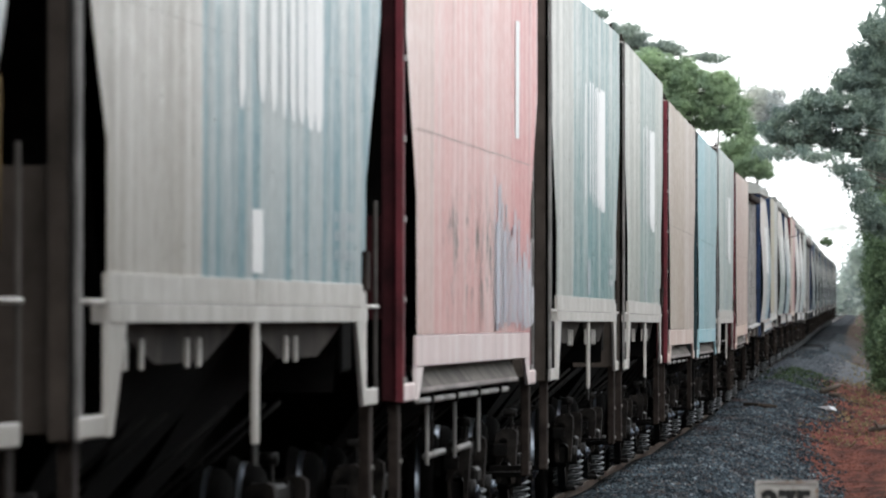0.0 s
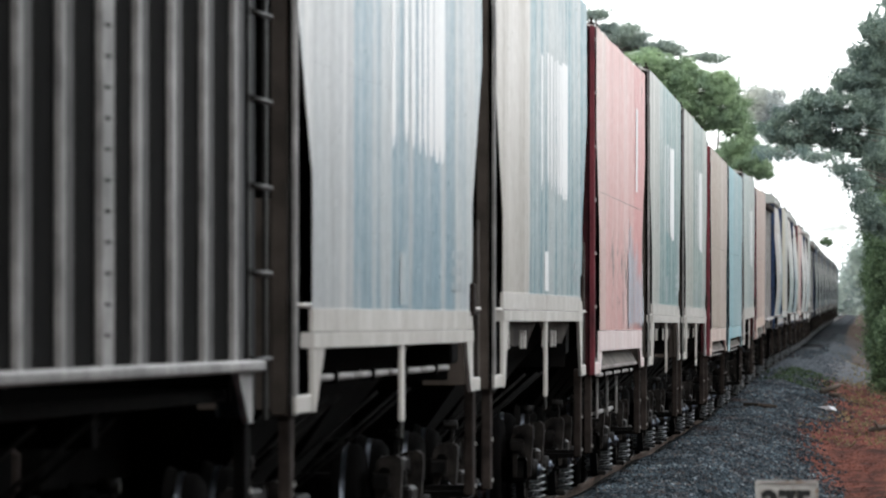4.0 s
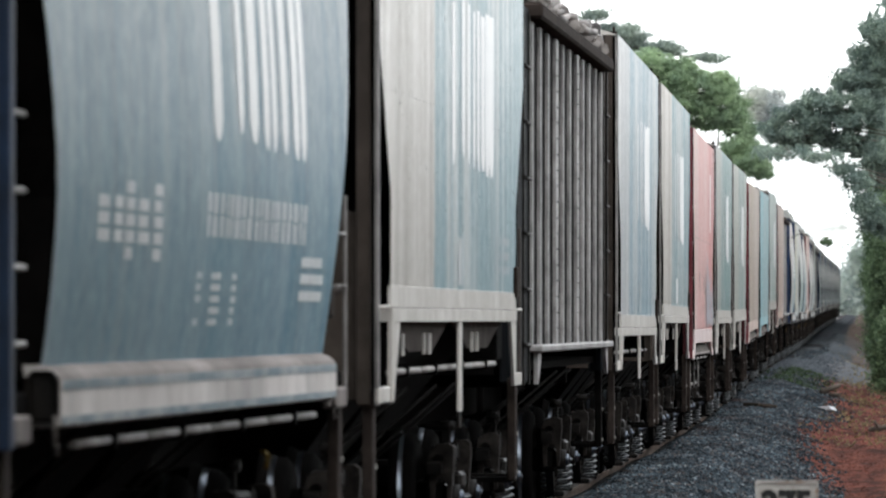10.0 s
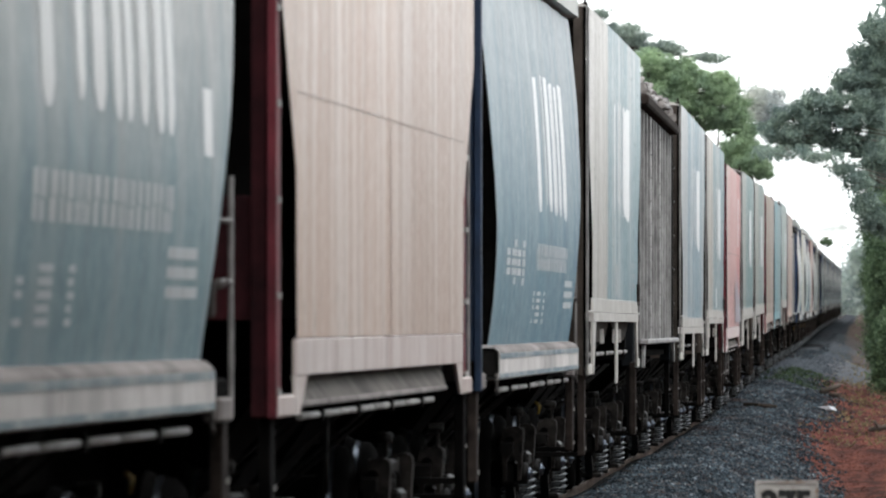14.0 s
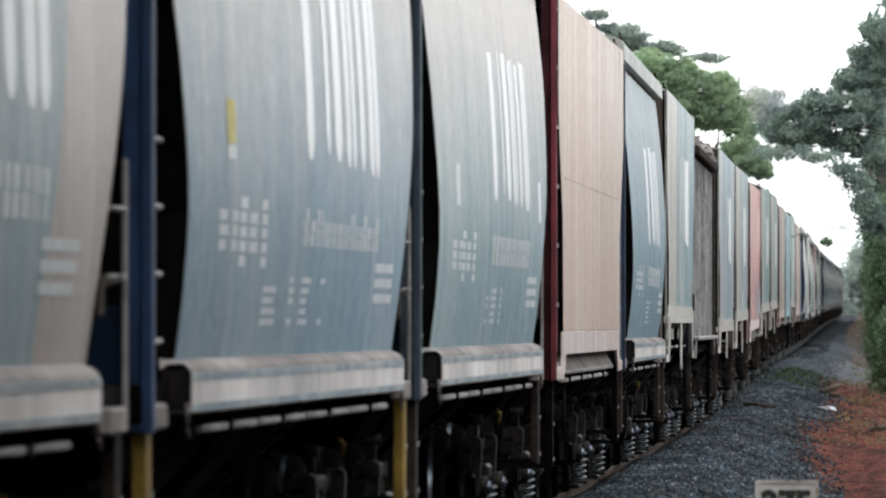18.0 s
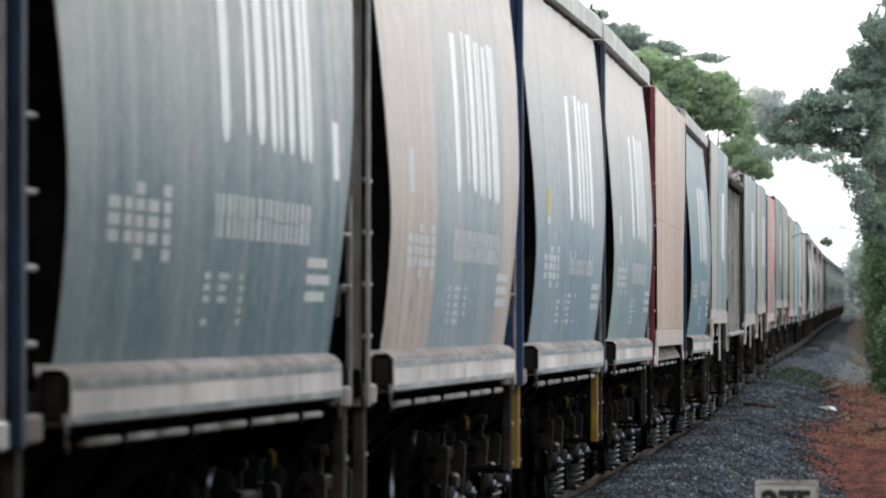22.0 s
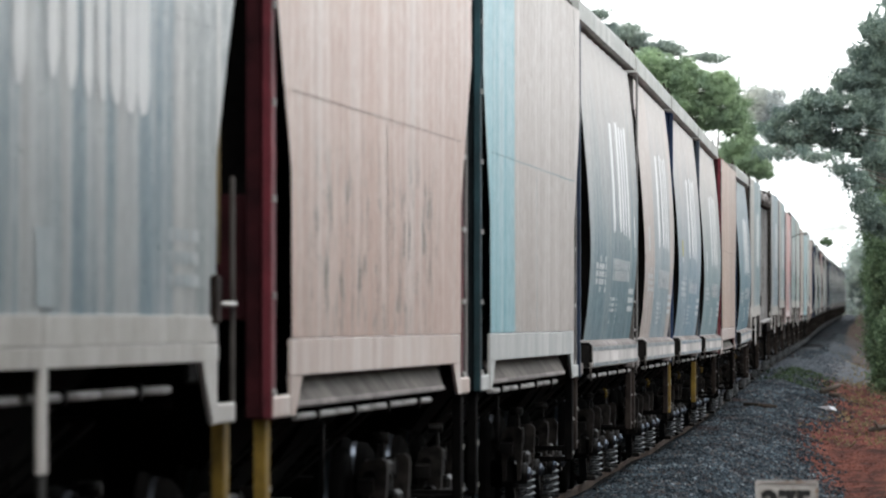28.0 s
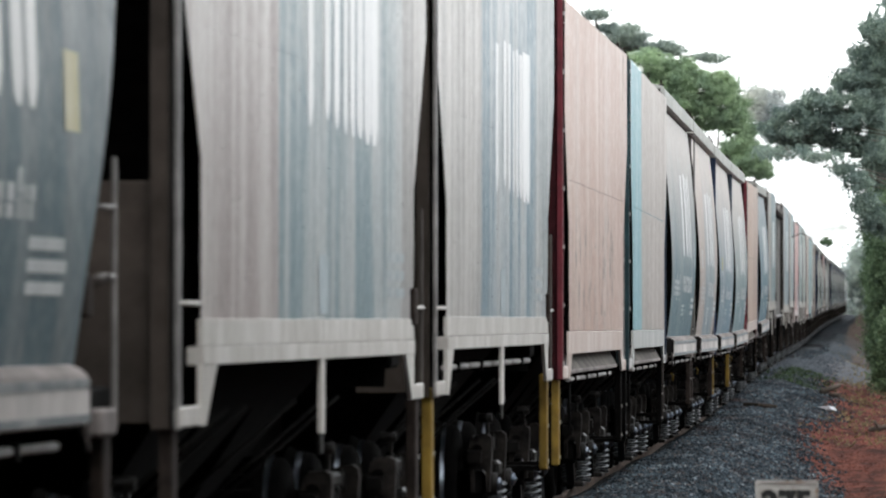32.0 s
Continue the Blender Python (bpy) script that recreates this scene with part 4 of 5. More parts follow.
# from the rear of the train forward
TRAIN = [
    ("c", "dark slate blue curved hopper wagon with white marks", [(0.05, 0.095, 0.125), (0.09, 0.135, 0.16)], [2.0], BROWN_END, RUST, True),
    ("r", "beige and faded blue ribbed hopper wagon, brown ends", [(0.39, 0.335, 0.325), (0.235, 0.30, 0.325), (0.36, 0.34, 0.33)], [-2.4, 5.0], RUST),
    ("r", "grey and blue ribbed hopper wagon, brown ends", [(0.385, 0.365, 0.35), (0.215, 0.285, 0.33), (0.33, 0.36, 0.37)], [-2.6, 4.4], YELLOW),
    ("s", "dusty pinkish beige smooth hopper wagon, red posts", [(0.58, 0.445, 0.395), (0.57, 0.445, 0.40)], [1.0], RED_POST, YELLOW, (0.55, 0.47, 0.43)),
    ("s", "cyan and beige smooth hopper wagon, dark teal posts", [CYAN, (0.50, 0.455, 0.43)], [-2.8], TEAL_POST, STEEL_DARK, (0.46, 0.475, 0.465)),
    ("c", "grey-teal curved hopper wagon with white marks", [(0.145, 0.21, 0.235), (0.125, 0.19, 0.215)], [1.0], NAVY_POST, RUST, False),
    ("c", "beige and blue stained curved hopper wagon", [(0.47, 0.415, 0.385), (0.26, 0.325, 0.36), (0.44, 0.395, 0.37)], [-2.4, 5.0], GREY_POST, RUST, False),
    ("c", "faded blue curved hopper wagon, blue end frame", [(0.25, 0.32, 0.365), (0.22, 0.305, 0.36)], [0.0], BLUE_POST, YELLOW, True),
    ("c", "grey-blue curved hopper wagon, blue end frame", [(0.25, 0.335, 0.355), (0.205, 0.295, 0.325)], [-1.0], SLATE_POST, RUST, False),
    ("s", "pale pink smooth hopper wagon, dark red posts", [PINK, (0.55, 0.45, 0.40)], [0.5], RED_POST, STEEL_DARK, (0.50, 0.43, 0.405)),
    ("c", "pale blue-grey curved hopper wagon, blue end frame", [(0.16, 0.25, 0.295), (0.135, 0.225, 0.275)], [1.5], NAVY_POST, RUST, False),
    ("r", "beige and light blue ribbed hopper wagon", [(0.47, 0.445, 0.415), (0.27, 0.365, 0.40), (0.30, 0.40, 0.435)], [-2.5, 4.4], RUST),
    ("g", "dark grey high-sided ribbed open wagon with scrap load"),
    ("r", "pale blue ribbed hopper wagon, whitish stripe", [(0.50, 0.52, 0.535), (0.27, 0.37, 0.43), (0.34, 0.42, 0.46)], [-3.6, 4.2], RUST),
    ("r", "beige and teal ribbed hopper wagon, cream stripe", [(0.49, 0.455, 0.415), (0.18, 0.305, 0.35)], [-2.6], RUST),
    ("s", "faded red smooth hopper wagon with white patches", [(0.72, 0.56, 0.53), (0.72, 0.47, 0.455), (0.68, 0.38, 0.375)], [-4.4, 3.9], RED_POST, RUST, (0.72, 0.62, 0.61)),
    ("r", "pale grey and teal ribbed hopper wagon", [(0.44, 0.46, 0.43), (0.19, 0.31, 0.32), (0.22, 0.33, 0.335)], [-3.2, 3.0], RUST),
    ("r", "sage grey ribbed hopper wagon", [(0.42, 0.44, 0.40), (0.24, 0.33, 0.32), (0.33, 0.385, 0.36)], [-1.8, 3.4], RUST),
    ("s", "sandy orange smooth hopper wagon", [(0.48, 0.41, 0.355), (0.53, 0.46, 0.42)], [1.2], RED_POST, RUST, SAND),
    ("s", "bright cyan smooth hopper wagon", [(0.34, 0.52, 0.57), (0.36, 0.49, 0.52)], [-2.0], TEAL_POST, STEEL_DARK, CYAN),
    ("r", "pale teal ribbed hopper wagon", [(0.42, 0.50, 0.49), SAGE], [0.0], RUST),
    ("s", "salmon pink smooth hopper wagon", [(0.53, 0.42, 0.38), (0.56, 0.46, 0.42)], [0.0], RED_POST, RUST, PINK),
    ("h", "whitish pierced-rib open wagon under a blue hood"),
    ("c", "white curved hopper wagon", [PALE, ICE], [1.0], BLUE_POST, RUST, False),
    ("s", "cream smooth hopper wagon with blue posts", [(0.60, 0.56, 0.46), PALE], [0.0], BLUE_POST, RUST, PALE),
    ("c", "grey curved hopper wagon", [SAGE, SAGE], [0.0], GREY_POST, RUST, False),
    ("c", "blue-grey curved hopper wagon", [ICE, SAGE], [0.0], BLUE_POST, RUST, False),
    ("s", "reddish smooth hopper wagon", [PINK, BRICK], [2.0], RED_POST, RUST, PINK),
    ("c", "pale curved hopper wagon", [PALE, PALE], [0.0], GREY_POST, RUST, False),
    ("c", "white curved hopper wagon", [PALE, ICE], [0.0], BLUE_POST, RUST, False),
    ("r", "grey ribbed hopper wagon", [GREIGE, SAGE], [0.0], RUST),
    ("g", "dark grey high-sided ribbed open wagon with scrap load"),
    ("g", "dark grey high-sided ribbed open wagon with scrap load"),
]
FAR = [("c", "slate curved hopper wagon", [(0.10, 0.15, 0.18), (0.06, 0.09, 0.11)], [0.0], BLUE_POST, RUST, False),
       ("r", "dull grey ribbed hopper wagon", [(0.17, 0.165, 0.16), (0.11, 0.13, 0.14)], [0.0], RUST),
       ("c", "dark teal curved hopper wagon", [(0.07, 0.11, 0.13), (0.10, 0.15, 0.17)], [0.0], BLUE_POST, RUST, False),
       ("s", "steel blue smooth hopper wagon", [(0.12, 0.17, 0.21), (0.16, 0.18, 0.19)], [0.0], BLUE_POST, RUST, (0.2, 0.21, 0.21))]
while len(TRAIN) < 51:
    TRAIN.append(FAR[(len(TRAIN) * 5 + 1) % 4])


def build_wagon(spec, i, hl):
    k = spec[0]
    if k == "r":
        return ribbed_hopper(spec[1], hl, spec[2], spec[3], None, spec[4], pipe=i not in (1, 14, 16, 17), seed=i, chute=UNDER if i in (11, 14, 16, 17) else None, low={13: 0.135, 1: 0.19, 2: 0.175}.get(i, 0.0))
    if k == "s":
        return smooth_hopper(spec[1], hl, spec[2], spec[3], spec[4], spec[5], lower=spec[6], smudge={3: (-5.5, 4.5, 1.45, 2.75), 15: (-4.0, 2.5, 1.6, 2.7), 9: (-7.0, -2.0, 1.45, 1.9)}.get(i))
    if k == "c":
        return curved_hopper(spec[1], hl, spec[2], spec[3], spec[4], spec[5], seed=i, smudge={6: (-7.0, -3.2, 1.4, 2.15)}.get(i))
    if k == "g":
        return gondola(spec[1], hl)
    return gondola(spec[1], hl, rib=paint((0.55, 0.52, 0.48)), sheet=paint((0.45, 0.42, 0.40)), rim=False, hood=paint((0.05, 0.17, 0.42), 0.3))


# where the rear end of each wagon stands at the start, rear of the train first
REARS = [-181.6, -165.57, -150.67, -135.16, -120.0, -105.71, -90.86, -76.2, -61.65, -45.83, -30.87, -15.05, -0.25, 16.73, 32.25, 47.9, 64.21, 79.87, 96.22, 111.54]
HALF_LENGTH = {"r": 7.0, "s": 7.0, "c": 7.0, "g": 7.9, "h": 7.2}
WAGONS, ROLLING = [], []
made = {}
for i, spec in enumerate(TRAIN):
    rear = REARS[i] if i < len(REARS) else REARS[-1] + 15.6 * (i - len(REARS) + 1)
    hl = HALF_LENGTH[spec[0]]
    s0 = rear + hl
    key = (spec[0], spec[1]) if i > 22 else None
    if key and key in made:
        w = copy_thing(made[key], Matrix.Identity(4))
        sets = []
    else:
        w = build_wagon(spec, i, hl)
        sets = bogie(w, -5.1, i < 20) + bogie(w, 5.1, i < 20)
        if key:
            made[key] = w
    if i == 15:
        rnd = random.Random(15)
        bm = bmesh.new()
        for k in range(22):
            y = 1.6 + 0.22 * k
            z = 2.3 - 0.02 * k + rnd.uniform(-0.22, 0.15)
            strokes(bm, lambda y, z: 1.508, y, y + rnd.uniform(0.10, 0.22), rnd.uniform(1.62, 1.68), z + 0.25)
        tagged(part("repaint_patch", bm, paint((0.60, 0.60, 0.66), 0.6), w, "whitish streaky repaint patch"), kind="stuff")
        bm = bmesh.new()
        strokes(bm, lambda y, z: 1.505 + 0.005 * math.cos(4 * math.pi * y) + 0.004 * math.sin(y * 1.9 + z), 4.3, 4.75, 3.0, 3.85)
        part("white_panel", bm, MARK, w, "faded white panel")
        for y in (-3.27, -0.61, 1.92):
            part("hanger_rod", box(1.37, 1.39, y - 0.05, y + 0.05, 0.78, 1.24, bevel=0.004), STILE, w, "pale upright hanger rod")
        for a, c in ((-3.2, -1.5), (-0.3, 1.2)):
            part("train_pipe", tube((1.36, a, 0.83), (1.36, c, 0.84), 0.022, 10), STILE, w, "pale air pipe")
    WAGONS.append((w, s0))
    if i < 16:
        ROLLING.append((sets, s0))

# ---- ground ----
HUMPS = ((190, 0.10, 9), (212, -0.14, 12), (272, 0.46, 15), (303, -0.30, 10), (333, 0.50, 13), (362, -0.30, 12), (402, 0.60, 16), (446, -0.2, 16), (600, 0.25, 40))


def shoulder(d, s):
    """Height of the ground d metres beside the track's middle, over its rail line."""
    bank = 1.3 * min(1.0, max(0.0, (s - 500.0) / 300.0)) ** 2 * min(1.0, max(0.0, (d - 2.0) / 1.5))
    d = abs(d)
    hump = 0.04 * math.sin(s / 5.3 + 2)
    for crest, high, wide in HUMPS:
        hump += high * math.exp(-((s - crest) / wide) ** 2)
    if d < 0.80:
        z = -0.16
    elif d < 1.65:
        z = -0.085
    elif d < 3.3:
        z = -0.085 - 0.50 * (d - 1.65) / 1.65
    else:
        z = -0.585 - 0.02 * min(d - 3.3, 4)
    if d > 1.75:
        z += hump * min(1.0, (d - 1.75) / 0.6) * max(0.25, 1.0 - max(0.0, d - 3.0) / 1.6)
    return z + bank


def soil_edge(s):
    """How far from the track's middle the ballast ends and the red earth begins."""
    pts = ((0, 3.6), (90, 3.4), (97, 3.3), (112, 3.0), (130, 2.6), (148, 2.3), (158, 2.35), (166, 2.65), (180, 2.8), (202, 2.75), (220, 2.35), (246, 2.15), (262, 2.75), (284, 3.1), (320, 3.3), (370, 3.0), (450, 2.7), (5000, 2.4))
    return float(np.interp(s, [p[0] for p in pts], [p[1] for p in pts]))


def ground_height(x, s):
    z = rise(min(s, 960.0)) + shoulder(x - side_of(s), s)
    return z + 0.05 * noise.noise((x * 0.6, s * 0.12, 0))


def ground_material():
    m, n, l, b = material("lineside_ground", 0.95)
    b.inputs["Specular IOR Level"].default_value = 0.08
    co = n.new("ShaderNodeTexCoord")
    sep = n.new("ShaderNodeSeparateXYZ")
    l.new(co.outputs["Object"], sep.inputs[0])
    v = co.outputs["Object"]
    stone = grain(n, l, v, 14, 6, 0.75)
    stone_c = ramp(n, l, stone, [(0.40, (0.003, 0.004, 0.0055)), (0.52, (0.013, 0.018, 0.023)), (0.72, (0.065, 0.08, 0.098))])
    big = grain(n, l, v, 0.35, 4)
    mp = n.new("ShaderNodeMapping")
    mp.inputs["Scale"].default_value = (1, 0.12, 1)
    l.new(v, mp.inputs["Vector"])
    edge = grain(n, l, mp.outputs[0], 1.6, 5, 0.7)
    soil = ramp(n, l, grain(n, l, v, 7, 6, 0.7), [(0.33, (0.02, 0.009, 0.007)), (0.48, (0.11, 0.036, 0.025)), (0.72, (0.20, 0.078, 0.055))])
    dust = mixed(n, l, ramp(n, l, big, [(0.55, (0, 0, 0)), (0.75, (0.7, 0.7, 0.7))]), stone_c, (0.055, 0.032, 0.026))
    # ballast gives way to red earth away from the rails, along a ragged line
    at = n.new("ShaderNodeAttribute")
    at.attribute_name = "earth"
    add = n.new("ShaderNodeMath")
    add.operation = "MULTIPLY_ADD"
    l.new(grain(n, l, mp.outputs[0], 3.0, 6, 0.75), add.inputs[0])
    add.inputs[1].default_value = 1.1
    l.new(at.outputs["Fac"], add.inputs[2])
    fac = ramp(n, l, add.outputs[0], [(0.78, (0, 0, 0)), (1.12, (1, 1, 1))])
    # the far stretch is dusty grey-brown
    far = n.new("ShaderNodeMapRange")
    far.inputs["From Min"].default_value, far.inputs["From Max"].default_value = 250.0, 330.0
    l.new(sep.outputs[1], far.inputs["Value"])
    pale = ramp(n, l, edge, [(0.35, (0.055, 0.042, 0.035)), (0.6, (0.11, 0.078, 0.062)), (0.8, (0.14, 0.085, 0.063))])
    soil = mixed(n, l, 1.0, soil, ramp(n, l, grain(n, l, mp.outputs[0], 2.2, 5, 0.65), [(0.40, (0.35, 0.38, 0.4)), (0.60, (1.25, 1.2, 1.2))]), "MULTIPLY")
    soil = mixed(n, l, far.outputs[0], soil, pale)
    col = mixed(n, l, fac, dust, soil)
    # the train's shade painted dark into the ground, inward of the near rail
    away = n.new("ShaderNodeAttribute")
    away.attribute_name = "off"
    bed_shade = n.new("ShaderNodeMapRange")
    bed_shade.inputs["From Min"].default_value, bed_shade.inputs["From Max"].default_value = 0.80, 0.98
    l.new(away.outputs["Fac"], bed_shade.inputs["Value"])
    col = mixed(n, l, bed_shade.outputs[0], (0.011, 0.010, 0.009), col)
    # lit crests and shaded dips of the shoulder, painted pale and dark across it
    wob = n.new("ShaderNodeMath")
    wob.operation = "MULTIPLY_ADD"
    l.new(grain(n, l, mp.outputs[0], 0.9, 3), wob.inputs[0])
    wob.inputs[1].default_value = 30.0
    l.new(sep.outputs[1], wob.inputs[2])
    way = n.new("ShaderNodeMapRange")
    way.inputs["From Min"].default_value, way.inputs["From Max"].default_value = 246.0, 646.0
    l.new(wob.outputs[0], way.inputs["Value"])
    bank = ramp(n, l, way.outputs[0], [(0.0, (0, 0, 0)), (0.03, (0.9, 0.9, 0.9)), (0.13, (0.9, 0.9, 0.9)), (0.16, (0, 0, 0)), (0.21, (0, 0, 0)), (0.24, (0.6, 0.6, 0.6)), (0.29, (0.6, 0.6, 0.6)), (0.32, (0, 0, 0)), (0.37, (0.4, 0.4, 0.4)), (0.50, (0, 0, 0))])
    dip_shade = ramp(n, l, way.outputs[0], [(0.0, (0, 0, 0)), (0.14, (0, 0, 0)), (0.17, (0.9, 0.9, 0.9)), (0.20, (0.9, 0.9, 0.9)), (0.22, (0, 0, 0)), (0.29, (0, 0, 0)), (0.31, (0.85, 0.85, 0.85)), (0.34, (0.85, 0.85, 0.85)), (0.37, (0, 0, 0))])
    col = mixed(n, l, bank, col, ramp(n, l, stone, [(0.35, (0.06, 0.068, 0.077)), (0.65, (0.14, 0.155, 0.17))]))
    col = mixed(n, l, dip_shade, col, ramp(n, l, stone, [(0.35, (0.005, 0.005, 0.006)), (0.65, (0.016, 0.016, 0.017))]))
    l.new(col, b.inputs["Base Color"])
    bump(n, l, b, stone, 0.9, 0.05)
    return m


GROUND = ground_material()
bm = bmesh.new()
ds = [-600, -200, -60, -25, -12, -8, -5, -3.5, -2.5, -1.66, -1.64, -1.2, -0.81, -0.79, 0, 0.79, 0.81, 1.2, 1.64, 1.66] + [1.75 + 0.1 * i for i in range(20)] + [3.75 + 0.25 * i for i in range(18)] + [8.5, 10, 13, 20, 34, 84, 254, 604]
ys = [-60, -20, 0] + [4 * i for i in range(1, 15)] + [60 + 2 * i for i in range(160)] + [380 + 4 * i for i in range(105)] + [800 + 25 * i for i in range(12)] + [1150, 1300, 1600, 2200, 3200, 4800]
grid = [[bm.verts.new((side_of(min(y, 1200.0)) + d, y, ground_height(side_of(min(y, 1200.0)) + d, y) if y <= 1200 else ground_height(side_of(1200.0) + d, 1200.0))) for y in ys] for d in ds]
for i in range(len(ds) - 1):
    for j in range(len(ys) - 1):
        f = bm.faces.new((grid[i][j], grid[i + 1][j], grid[i + 1][j + 1], grid[i][j + 1]))
        f.smooth = True
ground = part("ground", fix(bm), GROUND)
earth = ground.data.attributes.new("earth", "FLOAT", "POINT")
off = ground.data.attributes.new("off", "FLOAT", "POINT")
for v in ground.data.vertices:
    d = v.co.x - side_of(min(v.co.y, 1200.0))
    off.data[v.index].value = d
    earth.data[v.index].value = max(0.0, min(1.0, 0.5 + (d - soil_edge(v.co.y)) / 0.9))
tagged(ground, "grey ballast shoulder running into rutted red earth", "ground", kind="structure")

# ---- track ----
def rail(x0, name):
    bm = bmesh.new()
    prof = [(-0.035, 0.0), (0.035, 0.0), (0.037, -0.035), (0.009, -0.05), (0.009, -0.135), (0.07, -0.155), (0.07, -0.17), (-0.07, -0.17), (-0.07, -0.155), (-0.009, -0.135), (-0.009, -0.05), (-0.037, -0.035)]
    last = None
    s = -40.0
    while s <= 1000:
        c = on_track(s)
        ring = [bm.verts.new((c.x + x0 + x, s, c.z + z)) for x, z in prof]
        if last:
            for i in range(12):
                f = bm.faces.new((last[i], last[(i + 1) % 12], ring[(i + 1) % 12], ring[i]))
                f.material_index = 1 if i == 0 else 0
        last = ring
        s += 10
    o = part(name, fix(bm), [RAIL_SIDE, RAIL_HEAD])
    return tagged(o, "rusty steel rail with a bright worn head", "rail", "rails of the track")


rail(0.835, "rail")
rail(-0.835, "rail")
slp = bmesh.new()
add_box(slp, -1.22, 1.22, -0.12, 0.12, -0.33, -0.172, bevel=0.015)
slp_me = bpy.data.meshes.new("sleeper")
slp.to_mesh(slp_me)
slp.free()
slp_me.materials.append(SLEEPER)
s = 3.0
count = 0
while s < 210:
    o = new("sleeper", slp_me)
    c = on_track(s)
    o.matrix_basis = Matrix.Translation(c + Vector((random.uniform(-0.05, 0.05), 0, 0))) @ Matrix.Rotation(random.uniform(-0.03, 0.03), 4, "Z")
    tagged(o, "weathered brown timber sleeper under the rails", "sleeper", "sleepers of the track")
    s += 0.62
    count += 1


# ---- loose ballast stones on the shoulder ----
def stones(name, x0, x1, s0, s1, count, size, mat, seed, label):
    rng = np.random.default_rng(seed)
    off_, ss = rng.uniform(x0, x1, count), s0 + (s1 - s0) * rng.uniform(0, 1, count) ** 1.25
    if name == "ballast":
        keep = off_ < np.array([soil_edge(float(c)) for c in ss]) - 0.08 + rng.normal(0, 0.34, count)
        off_, ss = off_[keep], ss[keep]
        count = len(off_)
    xs_ = off_ + np.array([side_of(float(c)) for c in ss])
    zs = np.array([ground_height(float(a), float(c)) for a, c in zip(xs_, ss)])
    octa = np.array([(1, 0, 0), (-1, 0, 0), (0, 1, 0), (0, -1, 0), (0, 0, 1), (0, 0, -1)], float)
    faces = np.array([(0, 2, 4), (2, 1, 4), (1, 3, 4), (3, 0, 4), (2, 0, 5), (1, 2, 5), (3, 1, 5), (0, 3, 5)])
    rad = size * rng.uniform(0.55, 1.3, (count, 1, 1)) * rng.uniform(0.6, 1.3, (count, 6, 1))
    ang = rng.uniform(0, 6.28, count)
    til = rng.uniform(-0.9, 0.9, count)
    ca, sa, ct, st = np.cos(ang), np.sin(ang), np.cos(til), np.sin(til)
    v = octa[None] * rad
    x, y, z = v[..., 0], v[..., 1], v[..., 2] * 0.8
    y, z = y * ct[:, None] - z * st[:, None], y * st[:, None] + z * ct[:, None]
    x, y = x * ca[:, None] - y * sa[:, None], x * sa[:, None] + y * ca[:, None]
    v = np.stack([x + xs_[:, None], y + ss[:, None], z + zs[:, None] + size * 0.25], -1).reshape(-1, 3)
    f = (faces[None] + 6 * np.arange(count)[:, None, None]).reshape(-1, 3)
    me = bpy.data.meshes.new(name)
    me.from_pydata(v.tolist(), [], f.tolist())
    me.materials.append(mat)
    return tagged(new(name, me), label, "gravel", kind="stuff")


def stone_material():
    m, n, l, b = material("crushed_stone", 0.9)
    b.inputs["Specular IOR Level"].default_value = 0.15
    g = n.new("ShaderNodeNewGeometry")
    c = ramp(n, l, g.outputs["Random Per Island"], [(0.0, (0.008, 0.011, 0.015)), (0.45, (0.022, 0.031, 0.040)), (0.8, (0.062, 0.083, 0.10)), (0.93, (0.06, 0.042, 0.036)), (1.0, (0.16, 0.185, 0.205))])
    big = grain(n, l, mapped(n, l, (1, 0.25, 1), False), 1.4, 4)
    c = mixed(n, l, 1.0, c, ramp(n, l, big, [(0.38, (0.55, 0.55, 0.55)), (0.62, (1.6, 1.6, 1.55))]), "MULTIPLY")
    rusty = ramp(n, l, grain(n, l, mapped(n, l, (1, 0.2, 1), False), 0.9, 4), [(0.58, (0, 0, 0)), (0.72, (0.5, 0.5, 0.5))])
    c = mixed(n, l, rusty, c, (0.055, 0.028, 0.022))
    l.new(c, b.inputs["Base Color"])
    return m


STONE = stone_material()
stones("ballast", 0.96, 3.5, 70, 236, 95000, 0.034, STONE, 11, "loose crushed grey ballast stones beside the rails")
# lighter copy of the ballast paints the lit face of the first bank
stones("ballast", 0.96, 3.0, 232, 278, 9000, 0.04, speckled("pale_ballast_fines", (0.055, 0.064, 0.075), (0.12, 0.135, 0.152), 9, 0.95, gloss=0.1), 12, "pale heaped ballast stones beside the rails")
stones("ballast", 0.96, 2.2, 278, 330, 3000, 0.055, STONE, 14, "loose crushed grey ballast stones beside the rails")
stones("soil_clods", 2.4, 4.6, 95, 250, 3500, 0.013, speckled("red_earth_clods", (0.02, 0.008, 0.006), (0.10, 0.035, 0.024), 5, 0.95, gloss=0.08), 13, "small clods of red earth on the path")

